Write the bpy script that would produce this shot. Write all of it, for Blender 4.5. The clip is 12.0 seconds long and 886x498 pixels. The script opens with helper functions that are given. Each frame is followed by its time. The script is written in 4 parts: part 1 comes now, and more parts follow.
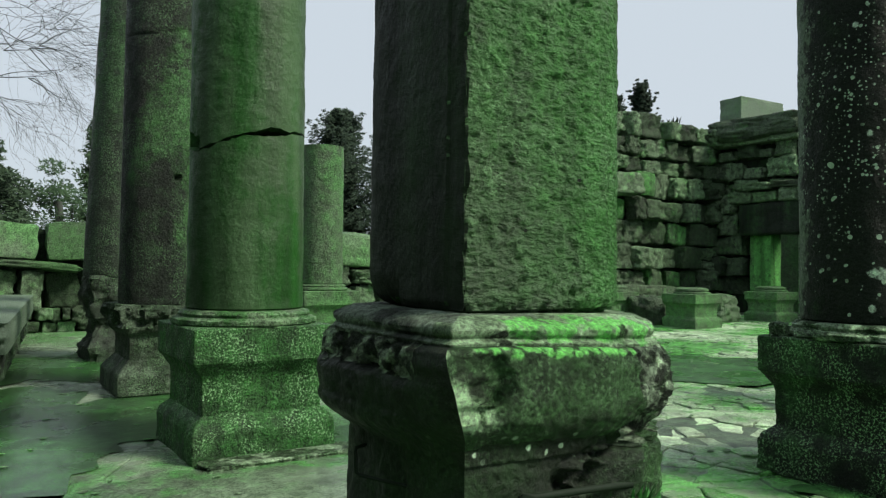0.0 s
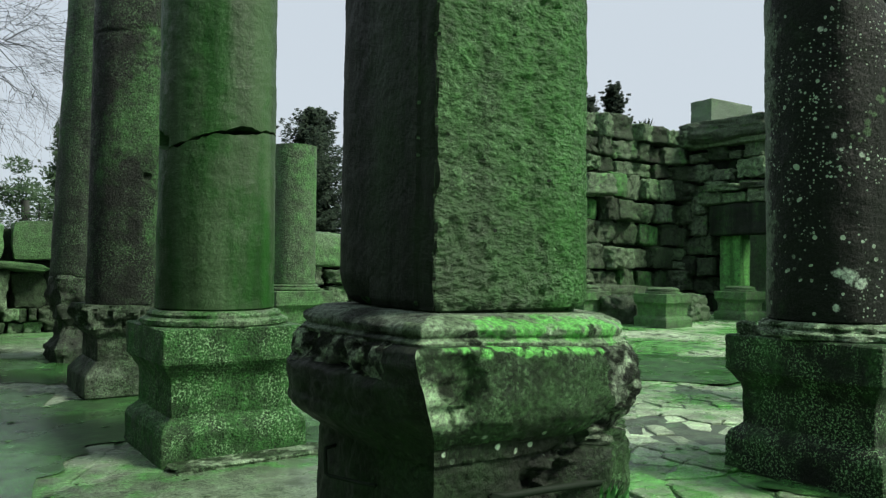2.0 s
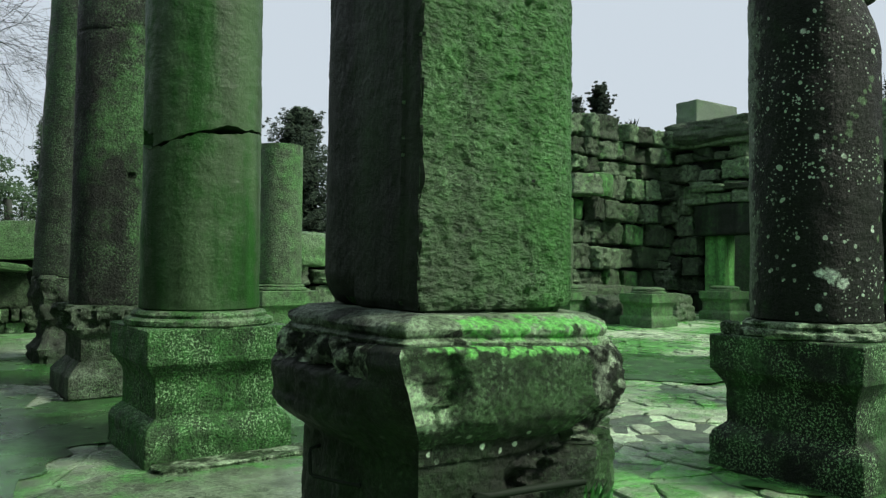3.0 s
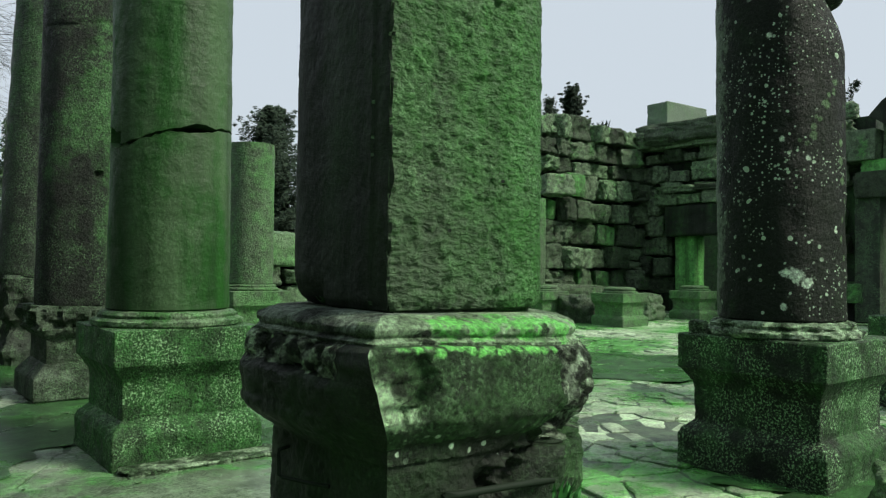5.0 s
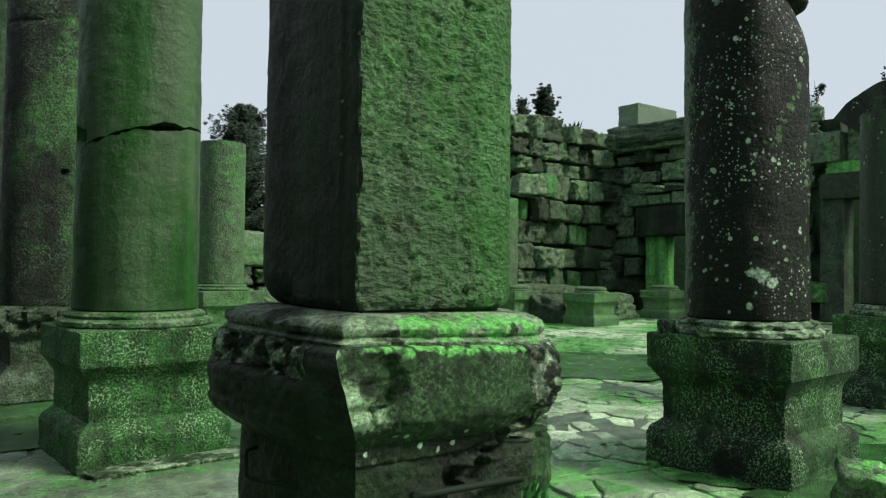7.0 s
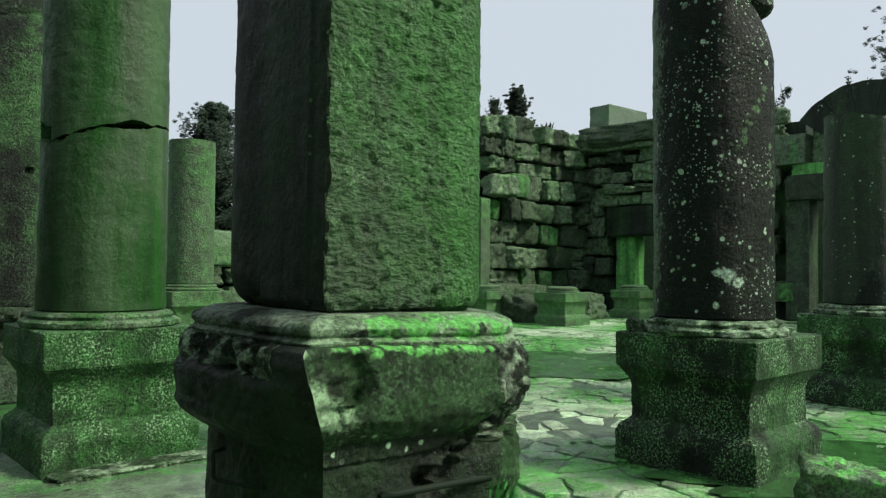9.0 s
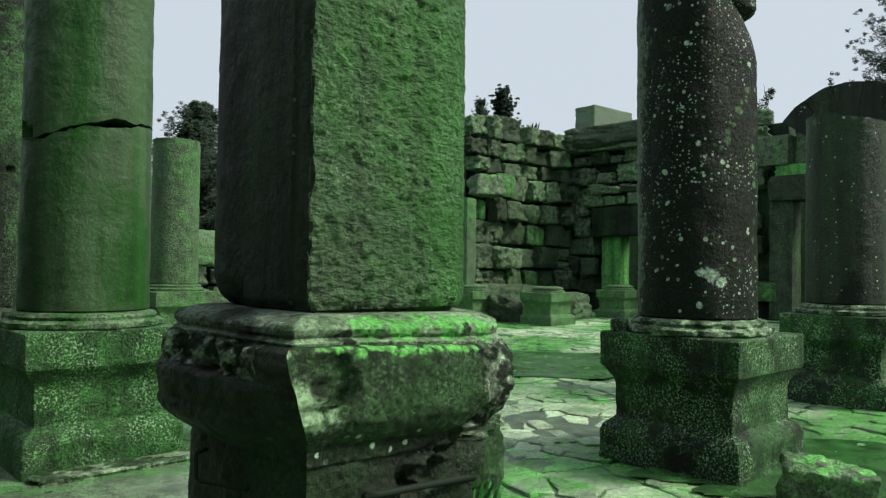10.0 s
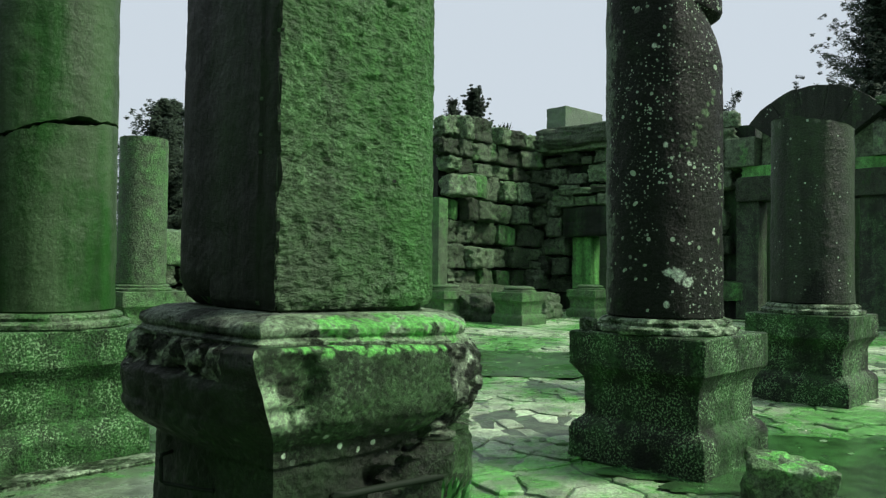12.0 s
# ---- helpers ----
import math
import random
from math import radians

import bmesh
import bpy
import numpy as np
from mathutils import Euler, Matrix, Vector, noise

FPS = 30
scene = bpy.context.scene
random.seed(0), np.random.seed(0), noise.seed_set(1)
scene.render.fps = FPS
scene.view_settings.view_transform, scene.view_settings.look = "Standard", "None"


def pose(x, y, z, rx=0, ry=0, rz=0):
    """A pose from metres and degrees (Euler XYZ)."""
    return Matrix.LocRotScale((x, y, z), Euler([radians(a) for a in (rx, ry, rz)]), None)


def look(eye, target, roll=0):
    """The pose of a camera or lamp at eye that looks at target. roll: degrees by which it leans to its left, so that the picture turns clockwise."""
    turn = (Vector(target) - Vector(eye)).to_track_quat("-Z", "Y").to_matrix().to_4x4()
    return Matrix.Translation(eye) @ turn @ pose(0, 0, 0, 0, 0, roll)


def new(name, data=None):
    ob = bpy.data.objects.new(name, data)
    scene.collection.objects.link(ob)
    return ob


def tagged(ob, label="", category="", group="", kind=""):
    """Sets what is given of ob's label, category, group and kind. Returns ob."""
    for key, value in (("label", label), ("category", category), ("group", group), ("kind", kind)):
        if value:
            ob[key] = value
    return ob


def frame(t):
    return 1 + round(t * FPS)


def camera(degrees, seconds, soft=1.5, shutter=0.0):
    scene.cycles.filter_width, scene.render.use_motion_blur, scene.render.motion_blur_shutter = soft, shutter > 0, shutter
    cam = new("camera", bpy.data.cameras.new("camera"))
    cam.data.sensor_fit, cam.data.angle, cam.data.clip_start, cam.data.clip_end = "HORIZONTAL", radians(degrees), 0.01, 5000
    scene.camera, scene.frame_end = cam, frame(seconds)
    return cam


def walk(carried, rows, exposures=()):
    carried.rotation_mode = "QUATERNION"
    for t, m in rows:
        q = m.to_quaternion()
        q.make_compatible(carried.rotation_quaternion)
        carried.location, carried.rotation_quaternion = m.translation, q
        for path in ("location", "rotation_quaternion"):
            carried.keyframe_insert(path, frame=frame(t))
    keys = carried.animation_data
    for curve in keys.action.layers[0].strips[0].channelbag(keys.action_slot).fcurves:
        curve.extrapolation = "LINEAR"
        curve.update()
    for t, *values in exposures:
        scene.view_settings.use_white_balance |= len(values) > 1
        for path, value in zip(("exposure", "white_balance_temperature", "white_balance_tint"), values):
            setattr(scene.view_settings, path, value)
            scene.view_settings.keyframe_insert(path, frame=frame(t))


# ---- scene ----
cam = camera(61.1, 12.0, soft=1.25)
# seconds, eye x y z, pitch, roll, yaw: a slow pan with a few centimetres of slide
ROWS = [
    (0.0, 0.0000, 0.0000, 1.1755, 1.295, -0.660, -33.350),
    (1.0, 0.0044, -0.0041, 1.1755, 1.304, -0.666, -34.333),
    (2.0, 0.0088, -0.0084, 1.1755, 1.312, -0.671, -35.322),
    (3.0, 0.0129, -0.0127, 1.1755, 1.321, -0.677, -36.319),
    (5.0, 0.0209, -0.0218, 1.1755, 1.338, -0.689, -38.336),
    (6.0, 0.0247, -0.0265, 1.1755, 1.347, -0.694, -39.356),
    (7.0, 0.0283, -0.0313, 1.1755, 1.355, -0.700, -40.383),
    (9.0, 0.0352, -0.0412, 1.1755, 1.372, -0.712, -42.460),
    (10.0, 0.0384, -0.0464, 1.1755, 1.381, -0.717, -43.510),
    (11.0, 0.0415, -0.0517, 1.1755, 1.389, -0.723, -44.568),
    (12.0, 0.0444, -0.0570, 1.1755, 1.398, -0.729, -45.633),
]
walk(cam, [(t, pose(x, y, z, 90 + pitch, roll, yaw)) for t, x, y, z, pitch, roll, yaw in ROWS])

# ---- overcast daylight, a little brighter from behind the camera's right ----
SUN_EL, SUN_AZ = 46.0, 142.0          # azimuth clockwise from +y
world = bpy.data.worlds.new("overcast_sky")
scene.world = world
world.use_nodes = True
wn, wl = world.node_tree.nodes, world.node_tree.links
wn.clear()
sky = wn.new("ShaderNodeTexSky")
sky.sky_type, sky.sun_disc = "NISHITA", False
sky.sun_elevation, sky.sun_rotation = radians(SUN_EL), radians(SUN_AZ)
sky.dust_density, sky.air_density = 4.0, 1.0
pale = wn.new("ShaderNodeMixRGB")
pale.inputs[0].default_value = 0.9
pale.inputs[2].default_value = (6.6, 7.4, 8.1, 1)
wbg, wout = wn.new("ShaderNodeBackground"), wn.new("ShaderNodeOutputWorld")
wbg.inputs[1].default_value = 0.1
wl.new(sky.outputs[0], pale.inputs[1])
wl.new(pale.outputs[0], wbg.inputs[0])
wl.new(wbg.outputs[0], wout.inputs[0])
sun_data = bpy.data.lights.new("sun", "SUN")
sun_data.energy, sun_data.angle, sun_data.color = 4.85, radians(16), (1.0, 0.98, 0.85)
sun = new("sun", sun_data)
az, el = radians(SUN_AZ), radians(SUN_EL)
sun.matrix_world = look((0, 0, 0), (-math.sin(az) * math.cos(el), -math.cos(az) * math.cos(el), -math.sin(el)))


# ---- materials ----
class Nodes:
    """A small helper that wires a Principled material."""
    def __init__(self, name):
        self.mat = bpy.data.materials.new(name)
        self.mat.use_nodes = True
        self.n, self.l = self.mat.node_tree.nodes, self.mat.node_tree.links
        self.bsdf = self.n["Principled BSDF"]
        self.pos = self.n.new("ShaderNodeNewGeometry").outputs["Position"]

    def noise(self, scale, detail=6.0, rough=0.6, stretch=None, offset=0.0):
        src = self.pos
        if stretch or offset:
            m = self.n.new("ShaderNodeMapping")
            m.inputs["Scale"].default_value = stretch or (1, 1, 1)
            m.inputs["Location"].default_value = (offset, offset * 0.7, offset * 1.3)
            self.l.new(src, m.inputs[0])
            src = m.outputs[0]
        t = self.n.new("ShaderNodeTexNoise")
        t.inputs["Scale"].default_value, t.inputs["Detail"].default_value, t.inputs["Roughness"].default_value = scale, detail, rough
        self.l.new(src, t.inputs["Vector"])
        return t.outputs["Fac"]

    def cells(self, scale, warp=0.0, feature="F1"):
        src = self.pos
        if warp:
            t = self.n.new("ShaderNodeTexNoise")
            t.inputs["Scale"].default_value = scale * 0.9
            self.l.new(src, t.inputs["Vector"])
            add = self.n.new("ShaderNodeVectorMath")
            add.operation = "MULTIPLY_ADD"
            self.l.new(t.outputs["Color"], add.inputs[0])
            add.inputs[1].default_value = (warp, warp, warp)
            self.l.new(src, add.inputs[2])
            src = add.outputs[0]
        v = self.n.new("ShaderNodeTexVoronoi")
        v.feature = feature
        v.inputs["Scale"].default_value = scale
        self.l.new(src, v.inputs["Vector"])
        return v

    def ramp(self, fac, a, b, lo=0.0, hi=1.0):
        m = self.n.new("ShaderNodeMapRange")
        m.interpolation_type = "SMOOTHSTEP"
        self.l.new(fac, m.inputs[0])
        for i, v in enumerate((a, b, lo, hi)):
            m.inputs[i + 1].default_value = v
        return m.outputs[0]

    def math(self, op, a, b):
        m = self.n.new("ShaderNodeMath")
        m.operation = op
        for i, v in enumerate((a, b)):
            if isinstance(v, (int, float)):
                m.inputs[i].default_value = v
            else:
                self.l.new(v, m.inputs[i])
        return m.outputs[0]

    def mix(self, fac, a, b, blend="MIX"):
        m = self.n.new("ShaderNodeMixRGB")
        m.blend_type = blend
        for i, v in enumerate((fac, a, b)):
            if isinstance(v, (int, float)):
                m.inputs[i].default_value = v
            elif isinstance(v, tuple):
                m.inputs[i].default_value = (*v, 1)
            else:
                self.l.new(v, m.inputs[i])
        return m.outputs[0]

    def finish(self, colour, rough, heights=(), spec=0.5):
        self.l.new(colour, self.bsdf.inputs["Base Color"]) if not isinstance(colour, tuple) else None
        if isinstance(rough, (int, float)):
            self.bsdf.inputs["Roughness"].default_value = rough
        else:
            self.l.new(rough, self.bsdf.inputs["Roughness"])
        self.bsdf.inputs["Specular IOR Level"].default_value = spec
        last = None
        for h, dist in heights:
            b = self.n.new("ShaderNodeBump")
            b.inputs["Distance"].default_value = dist
            b.inputs["Strength"].default_value = 1.0
            self.l.new(h, b.inputs["Height"])
            if last is not None:
                self.l.new(last, b.inputs["Normal"])
            last = b.outputs[0]
        if last is not None:
            self.l.new(last, self.bsdf.inputs["Normal"])
        return self.mat


def stone(name, grey, green, algae=(0.4, 0.6), spots=0.0, pits=0.0, streak=1.0, rough=(0.4, 0.75), grain=0.006, speckle=0.0, each=0.0, coarse=1.3, relief=0.02, contrast=1.0, mottle=0.4, tooled=0.0, gloss=0.22, patches=(), dots=((62, 0.42, 0.007), (31, 0.36, 0.016), (17, 0.25, 0.028), (9, 0.17, 0.045))):
    """Weathered limestone: grey stone under patchy green algae, with grain, pits and pale lichen."""
    k = Nodes(name)
    big = k.noise(coarse, 5, 0.6, (1, 1, 1 / (1 + streak)), 3.0)
    mid = k.noise(9, 8, 0.65)
    fine = k.noise(55, 8, 0.75)
    patch = k.ramp(k.math("ADD", k.math("MULTIPLY", big, 0.75), k.math("MULTIPLY", mid, 0.25)), *algae)
    col = k.mix(patch, grey, green)
    if each:
        info = k.n.new("ShaderNodeObjectInfo")
        col = k.mix(k.ramp(info.outputs["Random"], 0.35, 1.0, 0.0, each), col, green)
        col = k.mix(1.0, col, k.ramp(k.math("FRACT", k.math("MULTIPLY", info.outputs["Random"], 7.3), 0.0), 0.0, 1.0, 0.32, 1.5), "MULTIPLY")
    col = k.mix(1.0, col, k.ramp(mid, 0.25, 0.75, 1 - mottle * contrast, 1 + mottle * contrast), "MULTIPLY")
    col = k.mix(1.0, col, k.ramp(fine, 0.32, 0.68, 1 - 0.7 * contrast, 1 + 0.7 * contrast), "MULTIPLY")
    if streak > 0.5:
        run = k.noise(5, 4, 0.6, (1, 1, 0.06), 7.0)
        col = k.mix(1.0, col, k.ramp(run, 0.3, 0.65, 0.55, 1.2), "MULTIPLY")
    heights = [(mid, relief), (k.noise(32, 5, 0.65, None, 2.0), relief * 0.8), (fine, grain * 1.5)]
    if pits:
        v = k.cells(38, 0.02)
        hole = k.ramp(v.outputs["Distance"], 0.12, 0.34, 1.0, 0.0)
        hole = k.math("MULTIPLY", hole, k.ramp(k.noise(6, 3, 0.5, None, 11.0), 0.42, 0.62))
        col = k.mix(k.math("MULTIPLY", hole, pits), col, (0.008, 0.010, 0.008))
        heights.append((k.math("SUBTRACT", 1.0, hole), 0.012 * pits))
    if tooled:                                                # short slanting chisel strokes
        stroke = k.noise(48, 3, 0.55, (0.75, 0.75, 1.5), 15.0)
        gouge = k.noise(15, 4, 0.55, (0.8, 0.8, 1.3), 19.0)
        heights += [(k.ramp(stroke, 0.30, 0.66), 0.0085 * tooled), (k.ramp(gouge, 0.24, 0.40), 0.007 * tooled)]
        col = k.mix(1.0, col, k.ramp(stroke, 0.32, 0.64, 0.78, 1.16), "MULTIPLY")
    if speckle:
        f = k.noise(72, 5, 0.78, None, 5.0)
        m = k.math("MULTIPLY", k.ramp(f, 0.53, 0.575), k.ramp(k.noise(3.4, 5, 0.7, None, 2.0), 0.43, 0.56))
        col = k.mix(k.math("MULTIPLY", m, speckle), col, (0.34, 0.50, 0.31))
    if spots:
        for scale, size, warp in dots:
            v = k.cells(scale, warp)
            pick = k.n.new("ShaderNodeSeparateColor")
            k.l.new(v.outputs["Color"], pick.inputs[0])
            m = k.math("LESS_THAN", v.outputs["Distance"], k.math("MULTIPLY", pick.outputs[0], size))
            m = k.math("MULTIPLY", m, k.math("GREATER_THAN", pick.outputs[1], 0.45))
            m = k.math("MULTIPLY", m, k.ramp(k.noise(2.6, 4, 0.6, None, 1.0 + scale), 0.46, 0.57))
            col = k.mix(k.math("MULTIPLY", m, spots), col, k.mix(fine, (0.30, 0.34, 0.30), (0.62, 0.66, 0.62)))
    tear = k.math("SUBTRACT", k.noise(18, 8, 0.7, None, 6.0), 0.5) if patches else None
    crumb = k.ramp(k.noise(46, 6, 0.7, None, 13.0), 0.38, 0.52, 0.45, 1.0) if patches else None
    for centre, radius, tint in patches:                      # ragged patches of another tint: broken crust, growth, painted shade and sheen
        d = k.n.new("ShaderNodeVectorMath")
        d.operation = "DISTANCE"
        k.l.new(k.pos, d.inputs[0])
        d.inputs[1].default_value = centre
        ragged = k.math("ADD", d.outputs["Value"], k.math("MULTIPLY", tear, radius * 2.6))
        col = k.mix(k.math("MULTIPLY", k.ramp(ragged, radius * 0.55, radius, 1.0, 0.0), crumb), col, k.mix(1.0, tint, k.ramp(fine, 0.3, 0.7, 0.5, 1.5), "MULTIPLY"))
    col = k.mix(1.0, col, (0.80, 1.03, 0.78), "MULTIPLY")       # thin film of algae over everything
    r = k.ramp(mid, 0.3, 0.7, *rough)
    return k.finish(col, r, heights, gloss)


M_CORNER = stone("mossy_corner_stone", (0.078, 0.100, 0.069), (0.052, 0.150, 0.040), (0.36, 0.62), grain=0.012, streak=2.0, relief=0.018, mottle=0.12, contrast=0.3, speckle=0.4, tooled=1.0, coarse=1.6, gloss=0.25)
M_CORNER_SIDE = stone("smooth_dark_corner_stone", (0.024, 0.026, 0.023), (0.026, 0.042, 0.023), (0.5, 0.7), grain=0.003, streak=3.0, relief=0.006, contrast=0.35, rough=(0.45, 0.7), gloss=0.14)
# GLOOM paints crevice shade on the pedestal front; dark rim patches share it
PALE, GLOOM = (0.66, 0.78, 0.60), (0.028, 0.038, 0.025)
DROP_AT = ((1.183, 0.719), (1.221, 0.723), (1.26, 0.72), (1.15, 0.685), (1.09, 0.67), (1.33, 0.681), (1.396, 0.663), (1.477, 0.713), (1.563, 0.721), (1.59, 0.698))
MOSS = (0.29, 0.76, 0.23)
rag = random.Random(21)
RIM_MOSS = [((x, 1.58 + rag.uniform(-0.02, 0.04), 1.03 - 0.03 * (x - 1.2) + rag.uniform(-0.02, 0.02)), rag.uniform(0.03, 0.066), MOSS) for x in [1.27 + 0.043 * i for i in range(17)]]
RIM_DARK = [((1.68, 1.56, 0.985), 0.04, GLOOM), ((1.05, 1.75, 1.0), 0.06, GLOOM), ((1.05, 1.9, 1.0), 0.05, GLOOM), ((1.22, 1.57, 0.985), 0.035, GLOOM)]
EDGE_MOSS = [((x, 1.52 + rag.uniform(-0.01, 0.02), 0.962 - 0.055 * (x - 1.175) + rag.uniform(-0.006, 0.014)), rag.uniform(0.016, 0.034), MOSS) for x in [1.13 + 0.036 * i for i in range(16)]]
EDGE_PALE = [((x, 1.52, 0.972 - 0.055 * (x - 1.175)), rag.uniform(0.012, 0.026), (0.30, 0.38, 0.26)) for x in [1.05 + 0.05 * i for i in range(19)]]
DROPS = [((x, 1.685 - float(np.interp(z + 0.025, (0.665, 0.715, 0.75, 0.79), (0.09, 0.10, 0.135, 0.165))), z), 0.009 + 0.002 * (i % 3), (0.55, 0.58, 0.54)) for i, (x, z) in enumerate(DROP_AT)]
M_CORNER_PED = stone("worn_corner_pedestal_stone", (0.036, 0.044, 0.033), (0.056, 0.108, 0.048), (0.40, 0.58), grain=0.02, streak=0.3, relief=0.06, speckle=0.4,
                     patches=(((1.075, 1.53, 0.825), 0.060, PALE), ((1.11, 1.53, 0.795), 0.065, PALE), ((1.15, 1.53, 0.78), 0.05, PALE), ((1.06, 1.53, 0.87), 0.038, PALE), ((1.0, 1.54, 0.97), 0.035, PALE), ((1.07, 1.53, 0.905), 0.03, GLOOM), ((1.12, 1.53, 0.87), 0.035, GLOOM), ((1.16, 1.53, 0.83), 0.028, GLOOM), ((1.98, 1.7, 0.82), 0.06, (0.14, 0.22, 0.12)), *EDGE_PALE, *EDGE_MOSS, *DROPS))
# near-black pedestal stone: its dark side, and shade beneath the cap put into colour
M_CORNER_PED_DARK = stone("darkened_corner_pedestal", (0.016, 0.017, 0.015), (0.019, 0.034, 0.017), (0.45, 0.66), grain=0.004, relief=0.012, speckle=0.08, streak=0.2, contrast=0.6, gloss=0.16, rough=(0.35, 0.6), spots=0.8, dots=((22, 0.2, 0.012),),
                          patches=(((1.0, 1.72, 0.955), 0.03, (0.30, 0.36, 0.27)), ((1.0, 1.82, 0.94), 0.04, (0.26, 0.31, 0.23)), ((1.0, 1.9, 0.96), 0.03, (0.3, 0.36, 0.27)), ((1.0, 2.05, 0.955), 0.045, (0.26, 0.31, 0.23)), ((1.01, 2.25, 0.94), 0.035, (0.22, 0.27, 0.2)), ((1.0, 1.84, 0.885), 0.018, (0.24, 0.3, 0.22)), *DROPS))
M_CORNER_BROKEN = stone("freshly_broken_grey_stone", (0.46, 0.48, 0.43), (0.022, 0.026, 0.020), (0.43, 0.53), grain=0.03, relief=0.10, coarse=15.0, streak=0.0, pits=0.5, mottle=0.9, speckle=0.3)
# mossless rim end; the darkness of its shady side is in the colour
M_RIM_SHADE = stone("bare_shaded_rim_stone", (0.28, 0.295, 0.28), (0.06, 0.064, 0.062), (0.44, 0.56), grain=0.02, relief=0.04, coarse=5.0, streak=0.0, mottle=0.5)
M_BASE_MOSSY = stone("mossy_moulded_stone", (0.17, 0.21, 0.15), (0.05, 0.115, 0.042), (0.42, 0.56), spots=0.4, speckle=0.7, streak=0.0, coarse=7.0, relief=0.04, mottle=0.6)
M_MOSS_RIM = stone("mossy_pale_rim", (0.46, 0.54, 0.42), (0.16, 0.20, 0.14), (0.48, 0.60), grain=0.03, relief=0.05, coarse=4.5, streak=0.0, patches=(*RIM_MOSS, *RIM_DARK))
M_SHAFT_GREEN = stone("algae_green_shaft_stone", (0.052, 0.082, 0.044), (0.014, 0.064, 0.010), (0.43, 0.56), streak=3.5, grain=0.002, contrast=0.16, relief=0.007, coarse=2.3, mottle=0.22, speckle=0.08, rough=(0.4, 0.65), gloss=0.22)
M_SHAFT_GREY = stone("pitted_grey_shaft_stone", (0.020, 0.023, 0.020), (0.055, 0.115, 0.048), (0.48, 0.60), pits=1.0, speckle=0.4, relief=0.05, grain=0.012)
M_SHAFT_MUTED = stone("mossy_grey_shaft_stone", (0.034, 0.038, 0.033), (0.030, 0.058, 0.027), (0.46, 0.64), pits=0.5, speckle=0.3)
LICHEN = (0.62, 0.62, 0.62)
band = random.Random(8)
MOSS_AND_SHEEN = []
def on_shaft(turn_, z, radius, tint):
    return ((4.441 + 0.355 * math.cos(radians(turn_)), 2.275 + 0.355 * math.sin(radians(turn_)), z), radius, tint)


for i in range(12):                                           # ragged moss climbing aslant, and down the far edge
    MOSS_AND_SHEEN.append(on_shaft(225 + 3.8 * i + band.uniform(-3, 3), 1.88 + 0.036 * i + band.uniform(-0.03, 0.03), band.uniform(0.014, 0.032), (0.10, 0.145, 0.085)))
for i in range(9):
    MOSS_AND_SHEEN.append(on_shaft(276 + band.uniform(-7, 6), 1.25 + 0.11 * i, band.uniform(0.012, 0.03), (0.12, 0.17, 0.10)))
for i in range(14):                                           # left edge lightened: sky sheen put into the colour
    MOSS_AND_SHEEN.append(on_shaft(134 + band.uniform(-8, 8), 0.95 + 0.16 * i, band.uniform(0.10, 0.15), (0.13, 0.147, 0.122)))
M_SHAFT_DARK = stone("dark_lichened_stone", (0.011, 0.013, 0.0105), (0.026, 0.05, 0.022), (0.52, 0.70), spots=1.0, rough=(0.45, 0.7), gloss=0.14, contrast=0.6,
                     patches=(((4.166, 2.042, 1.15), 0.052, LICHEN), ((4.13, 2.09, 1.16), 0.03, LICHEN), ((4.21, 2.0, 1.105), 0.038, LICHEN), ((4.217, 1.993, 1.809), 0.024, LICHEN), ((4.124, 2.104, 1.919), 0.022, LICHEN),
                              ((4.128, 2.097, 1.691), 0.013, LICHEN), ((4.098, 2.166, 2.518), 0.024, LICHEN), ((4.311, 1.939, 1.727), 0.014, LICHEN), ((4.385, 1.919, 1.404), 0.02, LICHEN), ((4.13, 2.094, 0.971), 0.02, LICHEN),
                              *MOSS_AND_SHEEN))
M_ARCH = stone("dark_arch_stone", (0.022, 0.025, 0.021), (0.034, 0.055, 0.029), (0.5, 0.70), spots=0.9, dots=((9, 0.22, 0.05), (5, 0.16, 0.08)), relief=0.04)
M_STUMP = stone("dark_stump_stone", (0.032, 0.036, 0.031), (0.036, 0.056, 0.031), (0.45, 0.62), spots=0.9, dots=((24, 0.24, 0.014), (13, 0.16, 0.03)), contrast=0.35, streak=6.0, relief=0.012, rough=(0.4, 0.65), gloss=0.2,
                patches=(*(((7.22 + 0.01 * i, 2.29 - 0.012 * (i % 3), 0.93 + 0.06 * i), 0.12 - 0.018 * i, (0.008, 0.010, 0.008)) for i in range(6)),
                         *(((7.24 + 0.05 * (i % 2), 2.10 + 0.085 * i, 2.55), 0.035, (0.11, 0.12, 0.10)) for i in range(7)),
                         # pale left rim: skylight sheen painted on the shaft
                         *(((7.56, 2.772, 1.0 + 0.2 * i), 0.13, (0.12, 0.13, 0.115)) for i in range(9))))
M_PED = stone("speckled_pedestal_stone", (0.034, 0.054, 0.030), (0.036, 0.105, 0.031), (0.35, 0.55), speckle=0.85, pits=0.5)
M_PED_OLD = stone("crumbling_grey_pedestal_stone", (0.10, 0.112, 0.095), (0.028, 0.040, 0.026), (0.42, 0.56), speckle=0.4, pits=0.5, coarse=4.0, streak=0.0, relief=0.05, mottle=0.6)
M_PED_DARK = stone("dark_speckled_pedestal_stone", (0.016, 0.020, 0.015), (0.032, 0.075, 0.028), (0.42, 0.60), speckle=0.85, pits=0.4)
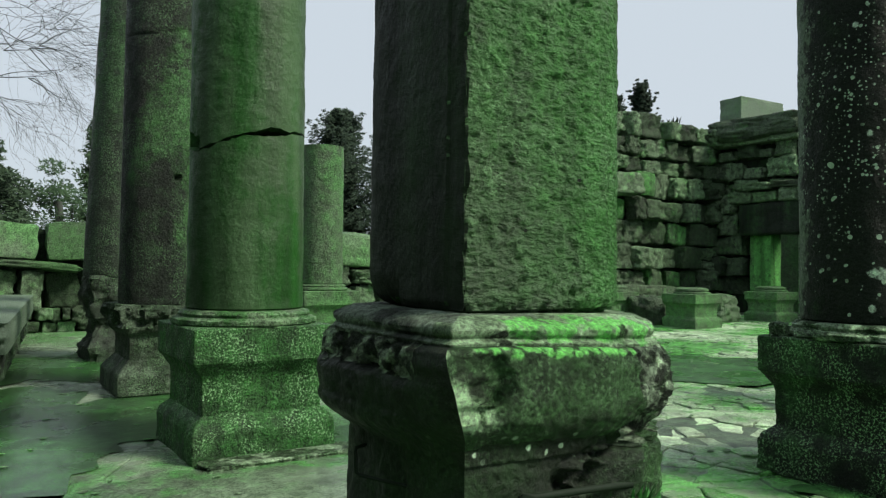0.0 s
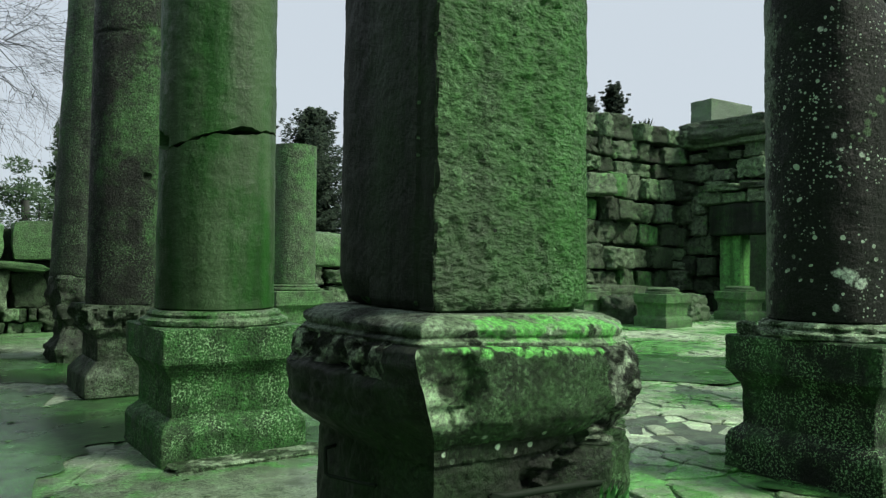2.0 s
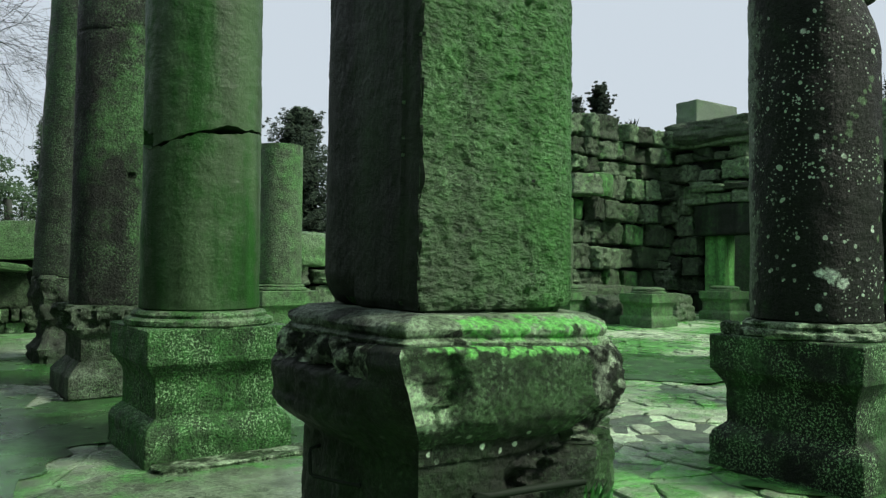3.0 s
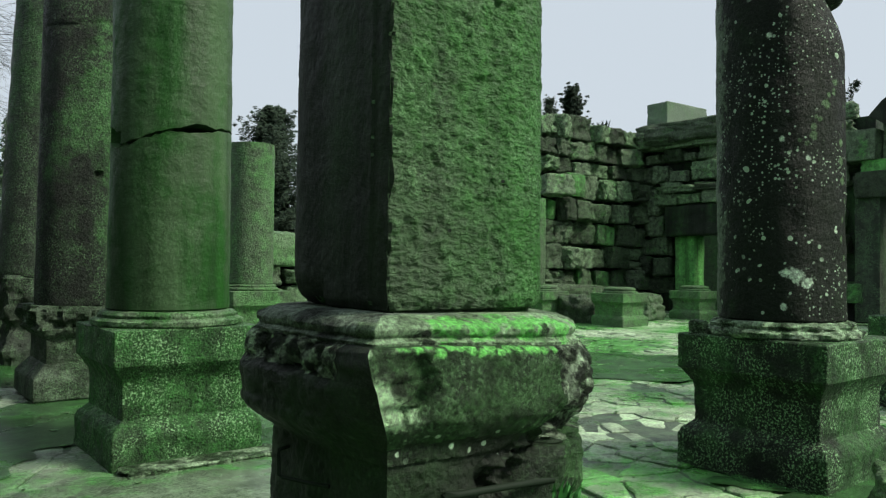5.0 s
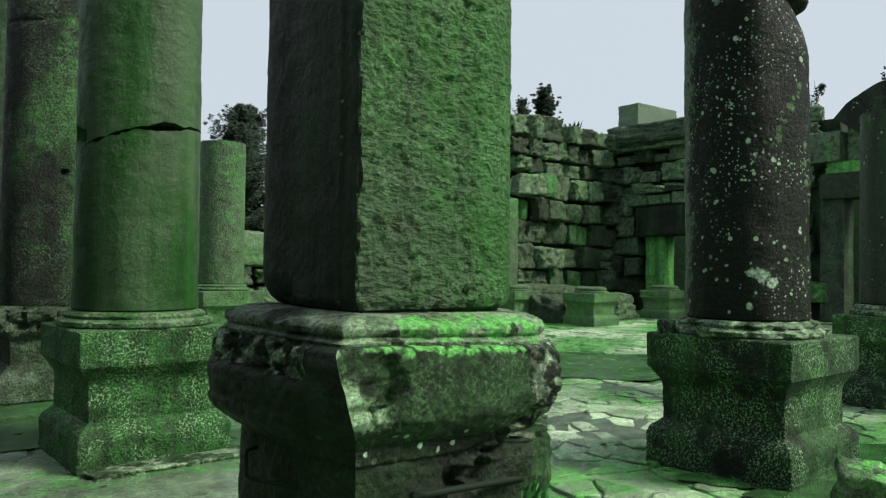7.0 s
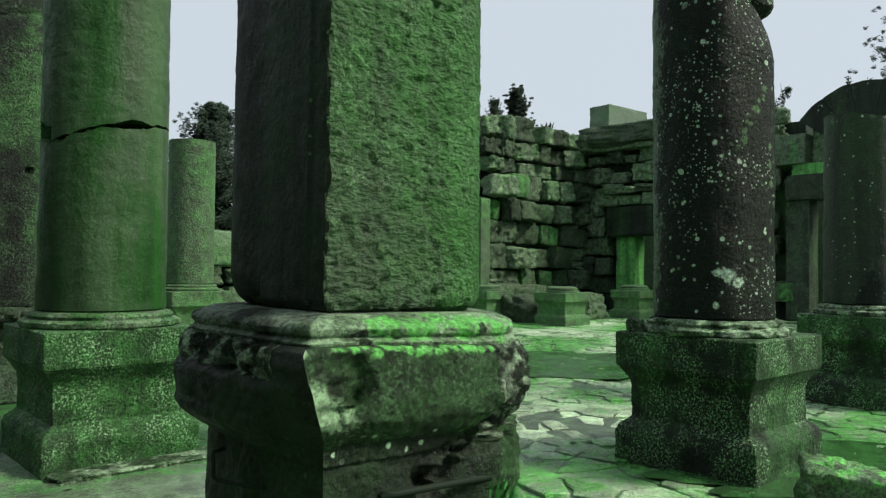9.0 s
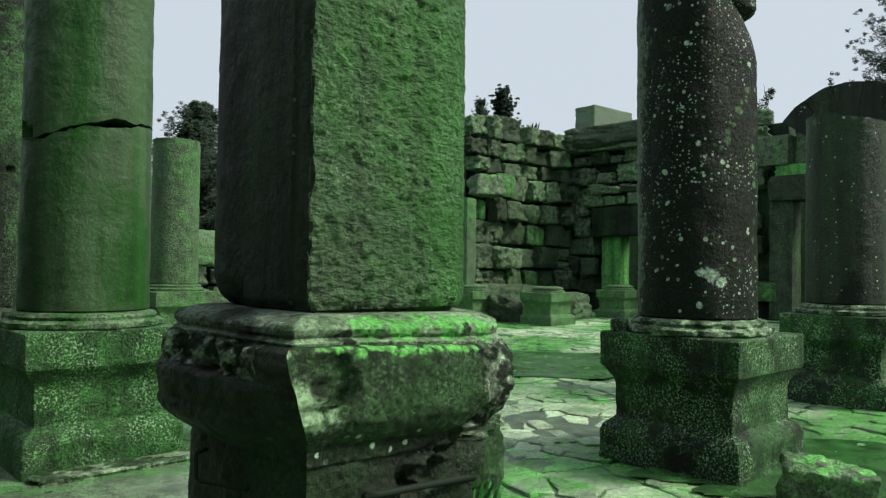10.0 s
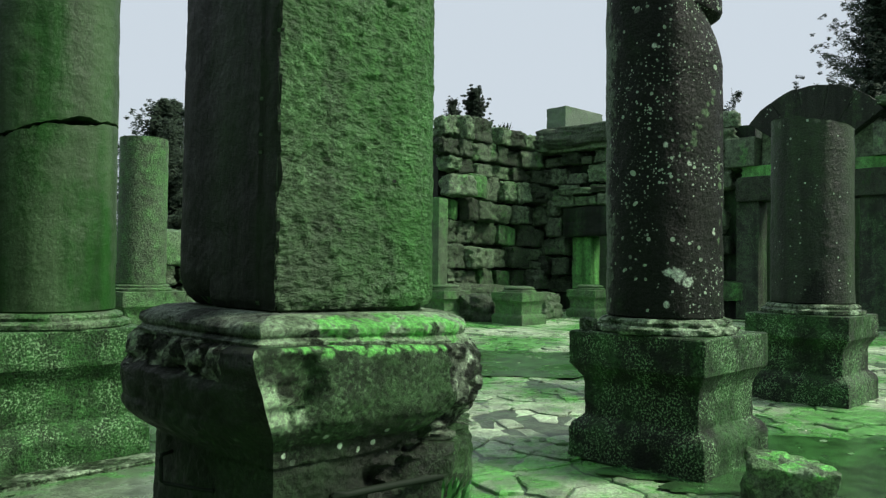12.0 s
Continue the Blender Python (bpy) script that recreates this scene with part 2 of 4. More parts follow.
M_BASE_LICHEN = stone("lichen_crusted_stone", (0.36, 0.40, 0.33), (0.035, 0.055, 0.03), (0.44, 0.55), spots=0.5, speckle=0.6, streak=0.0, coarse=9.0, relief=0.06, mottle=0.8)
M_WALL = stone("old_wall_stone", (0.145, 0.168, 0.13), (0.118, 0.23, 0.098), (0.52, 0.68), each=0.25, grain=0.03, speckle=0.35, relief=0.10, streak=0.4, coarse=2.2, mottle=0.8)
M_WALL_DARK = stone("dark_front_wall_stone", (0.175, 0.195, 0.16), (0.13, 0.26, 0.11), (0.54, 0.67), each=0.2, grain=0.03, speckle=0.25, relief=0.09, streak=0.4, coarse=2.2, mottle=0.8)
# near-black: shade between the wall stones is in its colour; lintel shares it
M_CORE = stone("near_black_core_stone", (0.016, 0.019, 0.016), (0.024, 0.05, 0.022), (0.45, 0.65))
M_FAR = stone("pale_far_stone", (0.085, 0.105, 0.075), (0.075, 0.155, 0.063), (0.42, 0.62), streak=0.45, speckle=0.25, relief=0.03)
M_PALE_WALL = stone("pale_green_wall_stone", (0.21, 0.25, 0.19), (0.17, 0.30, 0.145), (0.44, 0.6), each=0.3, grain=0.02, relief=0.05, streak=0.4)
M_BOULDER = stone("moss_topped_boulder_stone", (0.25, 0.29, 0.22), (0.18, 0.30, 0.15), (0.44, 0.6), grain=0.02, relief=0.07, streak=0.4, mottle=0.7,
                  patches=(*(((3.74 + 0.055 * i, 1.14 + 0.13 * (i % 3), 0.255), 0.07, MOSS) for i in range(8)), *(((3.76 + 0.1 * i, 1.2 + 0.08 * (i % 2), 0.25), 0.06, (0.42, 0.5, 0.38)) for i in range(4))))
M_BENCH = stone("plain_grey_bench_stone", (0.15, 0.165, 0.15), (0.13, 0.18, 0.12), (0.5, 0.7), contrast=0.5, streak=0.4)
M_NICHE = stone("green_recessed_stone", (0.085, 0.11, 0.075), (0.085, 0.20, 0.07), (0.40, 0.58), streak=2.0, relief=0.04, mottle=0.6)
M_JAMB = stone("bright_green_door_jamb", (0.10, 0.16, 0.085), (0.11, 0.28, 0.09), (0.36, 0.55), streak=3.0)


def wet_floor(name, grey, green, rough, each=0.0, moss=(0.42, 0.6), bump=0.012):
    k = Nodes(name)
    big, mid, fine = k.noise(0.55, 6, 0.6, None, 4.0), k.noise(6, 8, 0.65), k.noise(60, 6, 0.75)
    col = k.mix(k.ramp(k.math("ADD", k.math("MULTIPLY", big, 0.7), k.math("MULTIPLY", mid, 0.3)), *moss), grey, green)
    if each:
        info = k.n.new("ShaderNodeObjectInfo")
        col = k.mix(1.0, col, k.ramp(info.outputs["Random"], 0, 1, 1 - 0.38 * each, 1 + 0.38 * each), "MULTIPLY")
    col = k.mix(1.0, col, k.ramp(mid, 0.3, 0.7, 0.5, 1.5), "MULTIPLY")
    col = k.mix(1.0, col, k.ramp(fine, 0.3, 0.7, 0.6, 1.4), "MULTIPLY")
    wet = k.ramp(k.math("ADD", k.math("MULTIPLY", k.noise(0.9, 4, 0.55, None, 9.0), 0.7), k.math("MULTIPLY", mid, 0.3)), 0.42, 0.58)
    r = k.n.new("ShaderNodeMapRange")
    k.l.new(wet, r.inputs[0])
    r.inputs[3].default_value, r.inputs[4].default_value = rough
    return k.finish(col, r.outputs[0], [(mid, bump), (k.noise(22, 5, 0.65, None, 3.0), bump * 0.6), (fine, bump * 0.25)])


M_FLAG = wet_floor("wet_flagstone", (0.43, 0.57, 0.37), (0.09, 0.31, 0.065), (0.42, 0.07), 0.75, (0.43, 0.56), 0.04)
M_WORN = wet_floor("worn_wet_paving", (0.22, 0.29, 0.20), (0.075, 0.20, 0.062), (0.34, 0.10), 0.4, (0.44, 0.56), 0.02)
M_GROUND = wet_floor("mossy_wet_ground", (0.055, 0.085, 0.05), (0.045, 0.14, 0.04), (0.5, 0.2))
M_PUDDLE = wet_floor("green_rain_puddle", (0.03, 0.075, 0.027), (0.03, 0.105, 0.026), (0.34, 0.18), bump=0.003)
M_FILM = wet_floor("thin_algae_film", (0.13, 0.18, 0.12), (0.05, 0.15, 0.042), (0.3, 0.07), 0.0, (0.44, 0.54), 0.006)
M_MEADOW = wet_floor("far_meadow", (0.05, 0.08, 0.04), (0.04, 0.10, 0.04), (0.9, 0.8))


def foliage(name, a, b):
    k = Nodes(name)
    info = k.n.new("ShaderNodeNewGeometry")
    col = k.mix(info.outputs["Random Per Island"], a, b)
    return k.finish(col, 0.7, spec=0.2)


M_CYPRESS = foliage("dark_conifer_needles", (0.014, 0.026, 0.016), (0.034, 0.06, 0.034))
M_LEAF = foliage("evergreen_leaves", (0.02, 0.045, 0.02), (0.06, 0.11, 0.05))
M_LEAF_DARK = foliage("dense_evergreen_leaves", (0.016, 0.034, 0.016), (0.045, 0.075, 0.04))
M_GRASS = foliage("fresh_weeds", (0.05, 0.18, 0.05), (0.10, 0.34, 0.09))
k = Nodes("tree_bark")
M_BARK = k.finish(k.mix(k.noise(12), (0.025, 0.032, 0.027), (0.06, 0.07, 0.06)), 0.9, [(k.noise(30), 0.01)])
k = Nodes("dark_metal_pipe")
M_PIPE = k.finish(k.mix(k.noise(40), (0.006, 0.012, 0.006), (0.014, 0.024, 0.014)), 0.7, spec=0.15)


# ---- mesh helpers ----
def mesh_from(name, verts, faces, mat, smooth=True):
    me = bpy.data.meshes.new(name)
    me.from_pydata([tuple(v) for v in verts], [], faces)
    me.materials.append(mat)
    if smooth:
        me.polygons.foreach_set("use_smooth", [True] * len(me.polygons))
    me.update()
    return me


def link(name, me, parent=None, label="", m=None):
    ob = new(name, me)
    ob.parent = parent
    if m is not None:
        ob.matrix_basis = m
    return tagged(ob, label)


def thing(name, m, label, category, group="", kind=""):
    ob = new(name)
    ob.empty_display_size = 0.1
    ob.matrix_basis = m
    return tagged(ob, label, category, group, kind)


def fract(v, scale, octaves=4, seed=0.0):
    return noise.fractal(Vector((v[0] * scale + seed, v[1] * scale - seed * 0.7, v[2] * scale + seed * 1.9)), 1.0, 2.0, octaves)


def square_section(half, r, n):
    """Outline of a rounded square with its outward normals."""
    pts = []
    for c in range(4):
        a0 = c * math.pi / 2
        cx, cy = [(1, 1), (-1, 1), (-1, -1), (1, -1)][c]
        for i in range(5):
            a = a0 + i / 4 * math.pi / 2
            pts.append(((cx * (half - r) + r * math.cos(a), cy * (half - r) + r * math.sin(a)), (math.cos(a), math.sin(a))))
        nx, ny = [(1, 1), (-1, 1), (-1, -1), (1, -1)][(c + 1) % 4]
        a = a0 + math.pi / 2
        sx, sy = cx * (half - r) + r * math.cos(a), cy * (half - r) + r * math.sin(a)
        ex, ey = nx * (half - r) + r * math.cos(a), ny * (half - r) + r * math.sin(a)
        for i in range(1, n):
            t = i / n
            pts.append(((sx + (ex - sx) * t, sy + (ey - sy) * t), (math.cos(a), math.sin(a))))
    return [((x, y), (x / half, y / half)) for (x, y), _ in pts]


def round_section(r, n):
    return [((r * math.cos(2 * math.pi * i / n), r * math.sin(2 * math.pi * i / n)), (math.cos(2 * math.pi * i / n), math.sin(2 * math.pi * i / n))) for i in range(n)]


def dense(profile, step, far=9.0):
    """Profile rows (z, offset) refined to the step."""
    out = [profile[0]]
    for (z0, o0), (z1, o1) in zip(profile, profile[1:]):
        n = max(1, int(math.hypot(z1 - z0, o1 - o0) / (step if z0 < far else 0.3)))
        out += [(z0 + (z1 - z0) * i / n, o0 + (o1 - o0) * i / n) for i in range(1, n + 1)]
    return out


def loft(name, section, profile, step, mat, rough=0.006, scale=6.0, seed=0.0, chip=0.0, top=None, bottom=None, lean=(0, 0), carve=None, far=9.0, crease=40):
    """A stone swept up a profile; its surface is roughened and its rims chipped."""
    rows = dense(profile, step, far)
    verts, faces, n = [], [], len(section)
    for z, o in rows:
        for (x, y), (nx, ny) in section:
            v = [x + nx * o, y + ny * o, z]
            d = rough * fract(v, scale, 4, seed) + rough * 0.5 * fract(v, scale * 4, 3, seed + 3)
            if carve:
                d -= carve(v)
            if chip:
                c = fract(v, 2.6, 3, seed + 8)
                d -= chip * max(0.0, c - 0.25) * max(0.0, 0.3 + o * 4)
            v[0] += nx * d + lean[0] * z
            v[1] += ny * d + lean[1] * z
            if top is not None and z > top(x, y):
                v[2] = top(x, y) + 0.02 * fract((v[0], v[1], seed), 12)
            if bottom is not None and z < bottom(x, y):
                v[2] = bottom(x, y) + 0.01 * fract((v[0], v[1], seed), 14)
            verts.append(v)
    for j in range(len(rows) - 1):
        for i in range(n):
            a, b = j * n + i, j * n + (i + 1) % n
            faces.append((a, b, b + n, a + n))
    for j, flip in ((0, True), (len(rows) - 1, False)):
        ring = list(range(j * n, j * n + n))
        cx, cy, cz = (sum(verts[i][q] for i in ring) / n for q in range(3))
        verts.append([cx, cy, cz])
        c = len(verts) - 1
        for i in range(n):
            a, b = ring[i], ring[(i + 1) % n]
            faces.append((b, a, c) if flip else (a, b, c))
    me = mesh_from(name, verts, faces, mat)
    me.set_sharp_from_angle(angle=radians(crease))
    return me


def rough_block(name, mat, seed, sub=5, amp=0.09, round_=0.10):
    """A hand-cut block in the unit cube (-0.5 to 0.5) with worn edges."""
    bm = bmesh.new()
    bmesh.ops.create_cube(bm, size=1.0)
    bmesh.ops.subdivide_edges(bm, edges=bm.edges[:], cuts=sub, use_grid_fill=True)
    for v in bm.verts:
        p = v.co.copy()
        q = Vector([max(-0.5 + round_, min(0.5 - round_, c)) for c in p])
        d = p - q
        if d.length > round_:
            p = q + d.normalized() * round_
        elif sum(abs(c) > 1e-6 for c in d) > 1:
            p = q + d.normalized() * round_
        n = p.normalized()
        p += n * amp * (0.8 * fract(p, 1.6, 3, seed) + 0.6 * fract(p, 5, 3, seed + 5))
        v.co = p
    me = bpy.data.meshes.new(name)
    bm.to_mesh(me)
    bm.free()
    me.materials.append(mat)
    me.polygons.foreach_set("use_smooth", [True] * len(me.polygons))
    me.set_sharp_from_angle(angle=radians(38))
    return me


# ---- ground ----
def sheet(name, x0, x1, y0, y1, nx, ny, z, amp, mat, label, category):
    verts = [(x0 + (x1 - x0) * i / nx, y0 + (y1 - y0) * j / ny, 0) for j in range(ny + 1) for i in range(nx + 1)]
    verts = [(x, y, z + amp * fract((x, y, 0), 0.7, 4)) for x, y, _ in verts]
    faces = [(j * (nx + 1) + i, j * (nx + 1) + i + 1, (j + 1) * (nx + 1) + i + 1, (j + 1) * (nx + 1) + i) for j in range(ny) for i in range(nx)]
    return tagged(link(name, mesh_from(name, verts, faces, mat)), label, category, kind="structure")


sheet("ground", -900, 900, -900, 900, 40, 40, -0.12, 0.0, M_MEADOW, "damp green meadow round the ruin", "ground")
FLOOR = sheet("floor", -6, 18.4, -6, 13.7, 160, 130, -0.012, 0.012, M_GROUND, "wet mossy stone floor of the ruined hall", "floor")


# ---- columns ----
OLD_PED = [(0.0, -0.02), (0.02, 0.0), (0.185, 0.0), (0.20, -0.006), (0.305, -0.095), (0.315, -0.11), (0.52, -0.11), (0.56, -0.06), (0.60, -0.02), (0.76, 0.0), (0.80, -0.03)]
PED = [(0.0, -0.005), (0.0, 0.0), (0.183, 0.0), (0.19, -0.005), (0.215, -0.012), (0.25, -0.052), (0.268, -0.07), (0.455, -0.07), (0.50, -0.06), (0.57, -0.014), (0.585, 0.0), (0.782, 0.0), (0.79, -0.010)]
BASE = [(0.78, 0.06), (0.80, 0.085), (0.825, 0.085), (0.838, 0.055), (0.842, 0.04), (0.86, 0.045), (0.878, 0.03), (0.885, 0.0)]


def column(x, y, label, ped_mat, base_mat, shaft_mat, r0, r1, height, seed, chip=0.015, base=True, top=None, cracked=None, group="columns of the hall", turn=0.0, shaft_z=0.88, carve=None, shaft_carve=None, shift=(0, 0), lean=(0, 0), ped_profile=None, base_wear=0.012):
    col = thing("stone_column", pose(x, y, 0, 0, 0, turn), label, "column", group)
    link("pedestal", loft("pedestal", square_section(0.45, 0.012, 26), ped_profile or PED, 0.022, ped_mat, 0.004, 9, seed, chip, carve=carve), col)
    if base:
        link("moulded_base", loft("moulded_base", round_section(r0, 72), BASE, 0.008, base_mat, base_wear, 11, seed + 2), col, "round moulded column base crusted with lichen", pose(*shift, 0))
    taper = (r1 - r0) / (height - shaft_z)
    prof = [(shaft_z, -0.02), (shaft_z + 0.015, 0.0), (height, taper * (height - shaft_z))]
    if cracked is None:
        link("shaft", loft("shaft", round_section(r0, 84), prof, 0.025, shaft_mat, 0.005, 6, seed + 4, 0.02, top, carve=shaft_carve, far=3.4, lean=lean), col, "", pose(shift[0] - lean[0] * shaft_z, shift[1] - lean[1] * shaft_z, 0))
    else:
        low, high = cracked
        p1 = [(shaft_z, -0.02), (shaft_z + 0.015, 0.0), (2.15, taper * (2.15 - shaft_z))]
        p2 = [(1.75, taper * (1.75 - shaft_z)), (height, taper * (height - shaft_z))]
        link("lower_shaft", loft("lower_shaft", round_section(r0, 96), p1, 0.02, shaft_mat, 0.006, 4, seed + 4, 0.02, low), col)
        link("upper_shaft", loft("upper_shaft", round_section(r0, 120), p2, 0.014, shaft_mat, 0.006, 4, seed + 6, 0.02, None, high, carve=lost_flake), col)
    return col


def break_low(x, y):
    """Upper end of the broken lower drum."""
    s_ = (x * 0.835 - y * 0.55) / 0.36
    return float(np.interp(s_, (-1.0, -0.75, -0.35, 0.0, 0.35, 0.8, 1.0), (1.925, 1.872, 1.908, 1.950, 1.976, 1.990, 2.022)))


def break_high(x, y):
    s_ = (x * 0.835 - y * 0.55) / 0.36
    return break_low(x, y) + float(np.interp(s_, (-1.0, -0.80, -0.76, 0.0, 0.4, 0.5, 0.78, 0.86, 1.0), (0.008, 0.010, 0.012, 0.012, 0.016, 0.036, 0.044, 0.018, 0.014)))


def lost_flake(v):
    """A flake gone from the lower edge of the upper drum."""
    x, y, z = v
    s_ = (x * 0.835 - y * 0.55) / 0.36
    return 0.06 if -0.99 < s_ < -0.66 and x * 0.55 + y * 0.835 < 0 and z < break_low(x, y) + 0.105 + 0.03 * fract(v, 9, 2, 4.0) else 0.0


def torn_cap(v):
    """A pedestal whose cap has crumbled."""
    z = v[2]
    jag = fract(v, 5, 4, 31.0)
    return (0.02 + 0.10 * jag + 0.04 * fract(v, 14, 3, 37.0)) * min(1.0, max(0.0, (z - 0.55) * 12))


def peg_hole(v):
    """A small square peg hole and a hairline crack round the shaft."""
    d = 0.05 if math.dist(v, (0.049, -0.362, 1.953)) < 0.03 else 0.0
    ring = abs(v[2] - 3.28 - 0.04 * math.sin(6 * v[0]))
    return d + (0.012 if ring < 0.016 else 0.0)


def worn_neck(v):
    """The shaft's broken upper end, worn back on one side."""
    s_ = (v[0] * 0.70 - v[1] * 0.71) / 0.36
    return max(0.0, v[2] - 2.45) ** 1.5 * 0.62 * max(0.0, s_) + 0.012 * max(0.0, fract(v, 3, 3, 44.0))


def stump_top(x, y):
    return 2.56 + 0.05 * y / 0.37 - 0.03 * x / 0.37


column(1.642, 4.868, "green algae-covered column with a broken shaft on a square pedestal", M_PED, M_BASE_MOSSY, M_SHAFT_GREEN, 0.372, 0.352, 5.4, 1.0, cracked=(break_low, break_high))
column(1.676, 7.365, "dark grey pitted column on a chipped square pedestal", M_PED_OLD, M_BASE_LICHEN, M_SHAFT_GREY, 0.375, 0.34, 5.4, 12.0, chip=0.0, base=False, carve=torn_cap, shaft_z=0.79, shaft_carve=peg_hole, ped_profile=OLD_PED)
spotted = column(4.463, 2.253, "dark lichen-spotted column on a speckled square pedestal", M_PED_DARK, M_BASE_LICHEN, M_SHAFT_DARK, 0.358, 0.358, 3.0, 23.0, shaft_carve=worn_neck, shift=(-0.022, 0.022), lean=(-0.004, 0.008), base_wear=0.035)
link("upper_drum", loft("upper_drum", round_section(0.305, 72), [(2.745, -0.05), (2.77, -0.01), (2.80, 0.0), (4.6, -0.03)], 0.04, M_SHAFT_DARK, 0.008, 5, 29.0, far=3.2), spotted, "dark upper drum of the shaft", pose(0.0, 0.0, 0))
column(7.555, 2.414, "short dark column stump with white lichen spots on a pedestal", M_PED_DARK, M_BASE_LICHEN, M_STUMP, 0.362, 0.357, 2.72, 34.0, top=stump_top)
column(4.69, 10.49, "pale green broken column stump on a square pedestal", M_FAR, M_FAR, M_FAR, 0.332, 0.326, 2.95, 45.0)


link("paving_slab", rough_block("paving_slab", M_BASE_LICHEN, 77.0, 14, 0.06, 0.03), FLOOR, "pale worn slab at the foot of the pedestal", pose(1.70, 4.34, 0.005, 0, 0, 2) @ Matrix.Diagonal((0.95, 0.22, 0.05, 1)))


# ---- the corner column: a heart-shaped pier ----
def heart_section(a, r, n, c=0.010):
    """Outer corner at the origin, flat faces along x and y, each ending in a half column of radius r."""
    pts = []
    def line(p, q, m, nor):
        for i in range(m):
            t = i / m
            pts.append(((p[0] + (q[0] - p[0]) * t, p[1] + (q[1] - p[1]) * t), nor))
    for i in range(5):
        an = math.pi + i / 4 * math.pi / 2
        q = 1 / max(abs(math.cos(an)), abs(math.sin(an)))
        pts.append(((c + c * math.cos(an), c + c * math.sin(an)), (q * math.cos(an), q * math.sin(an))))
    line((c * 1.6, 0), (a, 0), n, (0, -1))
    for i in range(n + 1):
        an = -math.pi / 2 + i / n * math.pi
        pts.append(((a + r * math.cos(an), r + r * math.sin(an)), (math.cos(an), math.sin(an))))
    line((a - 0.02, 2 * r), (2 * r, a - 0.02), 6, (0.707, 0.707)) if a > 2 * r else pts.append(((2 * r - 0.1, 2 * r - 0.1), (0.707, 0.707)))
    for i in range(n + 1):
        an = i / n * math.pi
        pts.append(((r + r * math.cos(an), a + r * math.sin(an)), (math.cos(an), math.sin(an))))
    line((0, a), (0, c * 1.6), n, (-1, 0))
    return pts


CORNER, CORNER_SOFT = heart_section(0.465, 0.325, 64), heart_section(0.465, 0.325, 64, 0.035)
corner = thing("corner_column", pose(1.175, 1.685, 0), "heart-shaped corner pillar of mossy stone on a worn moulded pedestal", "column", "columns of the hall")
C_PED = [(0.0, 0.13), (0.0, 0.15), (0.24, 0.15), (0.30, 0.10), (0.36, 0.088), (0.665, 0.088), (0.668, 0.096), (0.715, 0.10), (0.75, 0.135), (0.79, 0.165), (0.83, 0.172), (0.93, 0.170), (0.972, 0.164), (0.984, 0.15), (0.988, 0.08)]
C_BASE = [(0.975, 0.085), (0.980, 0.120), (0.992, 0.126), (0.997, 0.112), (1.002, 0.106), (1.010, 0.117), (1.021, 0.121), (1.031, 0.112), (1.040, 0.090), (1.045, 0.066), (1.049, 0.060), (1.053, 0.02), (1.055, -0.02)]


def soft_ball(v, c, r):
    d = math.dist(v, c) / r
    return max(0.0, 1 - d * d)


def clamp01(q):
    return max(0.0, min(1.0, q))


def slant_break(x, z):
    """Nearness to the diagonal fracture low on the front, 0 to 1."""
    ax, az_, bx, bz = 0.60, 0.77, 0.34, 0.56
    t = clamp01(((x - ax) * (bx - ax) + (z - az_) * (bz - az_)) / ((bx - ax) ** 2 + (bz - az_) ** 2))
    return clamp01(1 - math.hypot(x - ax - t * (bx - ax), z - az_ - t * (bz - az_)) / (0.055 + 0.05 * t))


def corner_breaks(v):
    """Where the pedestal's edges have broken away (own coordinates)."""
    x, y, z = v
    jag = fract(v, 9, 4, 2.0)
    d = 0.020 * soft_ball(v, (-0.09, -0.17, 0.82), 0.12) * (1 + 2.2 * jag)
    d += 0.026 * soft_ball(v, (-0.05, -0.17, 0.885), 0.11) * (1.4 + 2.6 * jag)
    d += 0.005 * fract(v, 28, 4, 12.0) + 0.008 * fract(v, 6, 3, 17.0)
    if y > -0.12 and x < 0.3 and z > 0.80:                   # upper edge of the dark side torn off
        edge = 0.872 + 0.035 * fract(v, 5, 3, 6.0)
        d += clamp01((z - edge) / 0.018) * clamp01((y + 0.12) / 0.12) * (0.030 + 0.050 * max(-0.4, fract(v, 13, 4, 26.0)))
    if x > 0.47 and z > 0.66 and y < 0.5:                    # broken half-round end
        edge = 0.505 + 0.03 * fract((0, 0, z), 7, 3, 5.0)
        d += clamp01((x - edge) / 0.012) * (0.016 + 0.040 * fract(v, 7, 4, 41.0) + 0.016 * fract(v, 21, 3, 42.0))
    if x < 0.3 and y > 0.15 and z < 0.72:                     # neck drawn in under the dark lobe
        d += 0.024 * clamp01((y - 0.15) * 5) * clamp01((0.72 - z) * 20)
    if x < 0.3 and y > -0.05:                                 # full, rounded underside of the dark lobe
        d -= 0.034 * max(0.0, 1 - ((z - 0.735) / 0.055) ** 2) * clamp01((y + 0.05) * 5)
    if x > 0.46 and z < 0.70:                                 # unworked stone below it
        d -= clamp01((x - 0.46) * 10) * (0.045 + 0.015 * jag)
    if y < 0.3:
        d += 0.075 * slant_break(x, z) * (0.8 + 1.5 * fract(v, 14, 4, 33.0))
    return d


def sag(me):
    """The courses of the old pedestal have settled towards one end."""
    for vert in me.vertices:
        x, z = vert.co.x, vert.co.z
        w = float(np.interp(z, (0.58, 0.70, 0.985, 1.02, 1.053), (0.0, 1.0, 1.0, 0.7, 0.5)))
        vert.co.z -= w * (0.016 + 0.055 * max(0.0, min(0.7, x)))


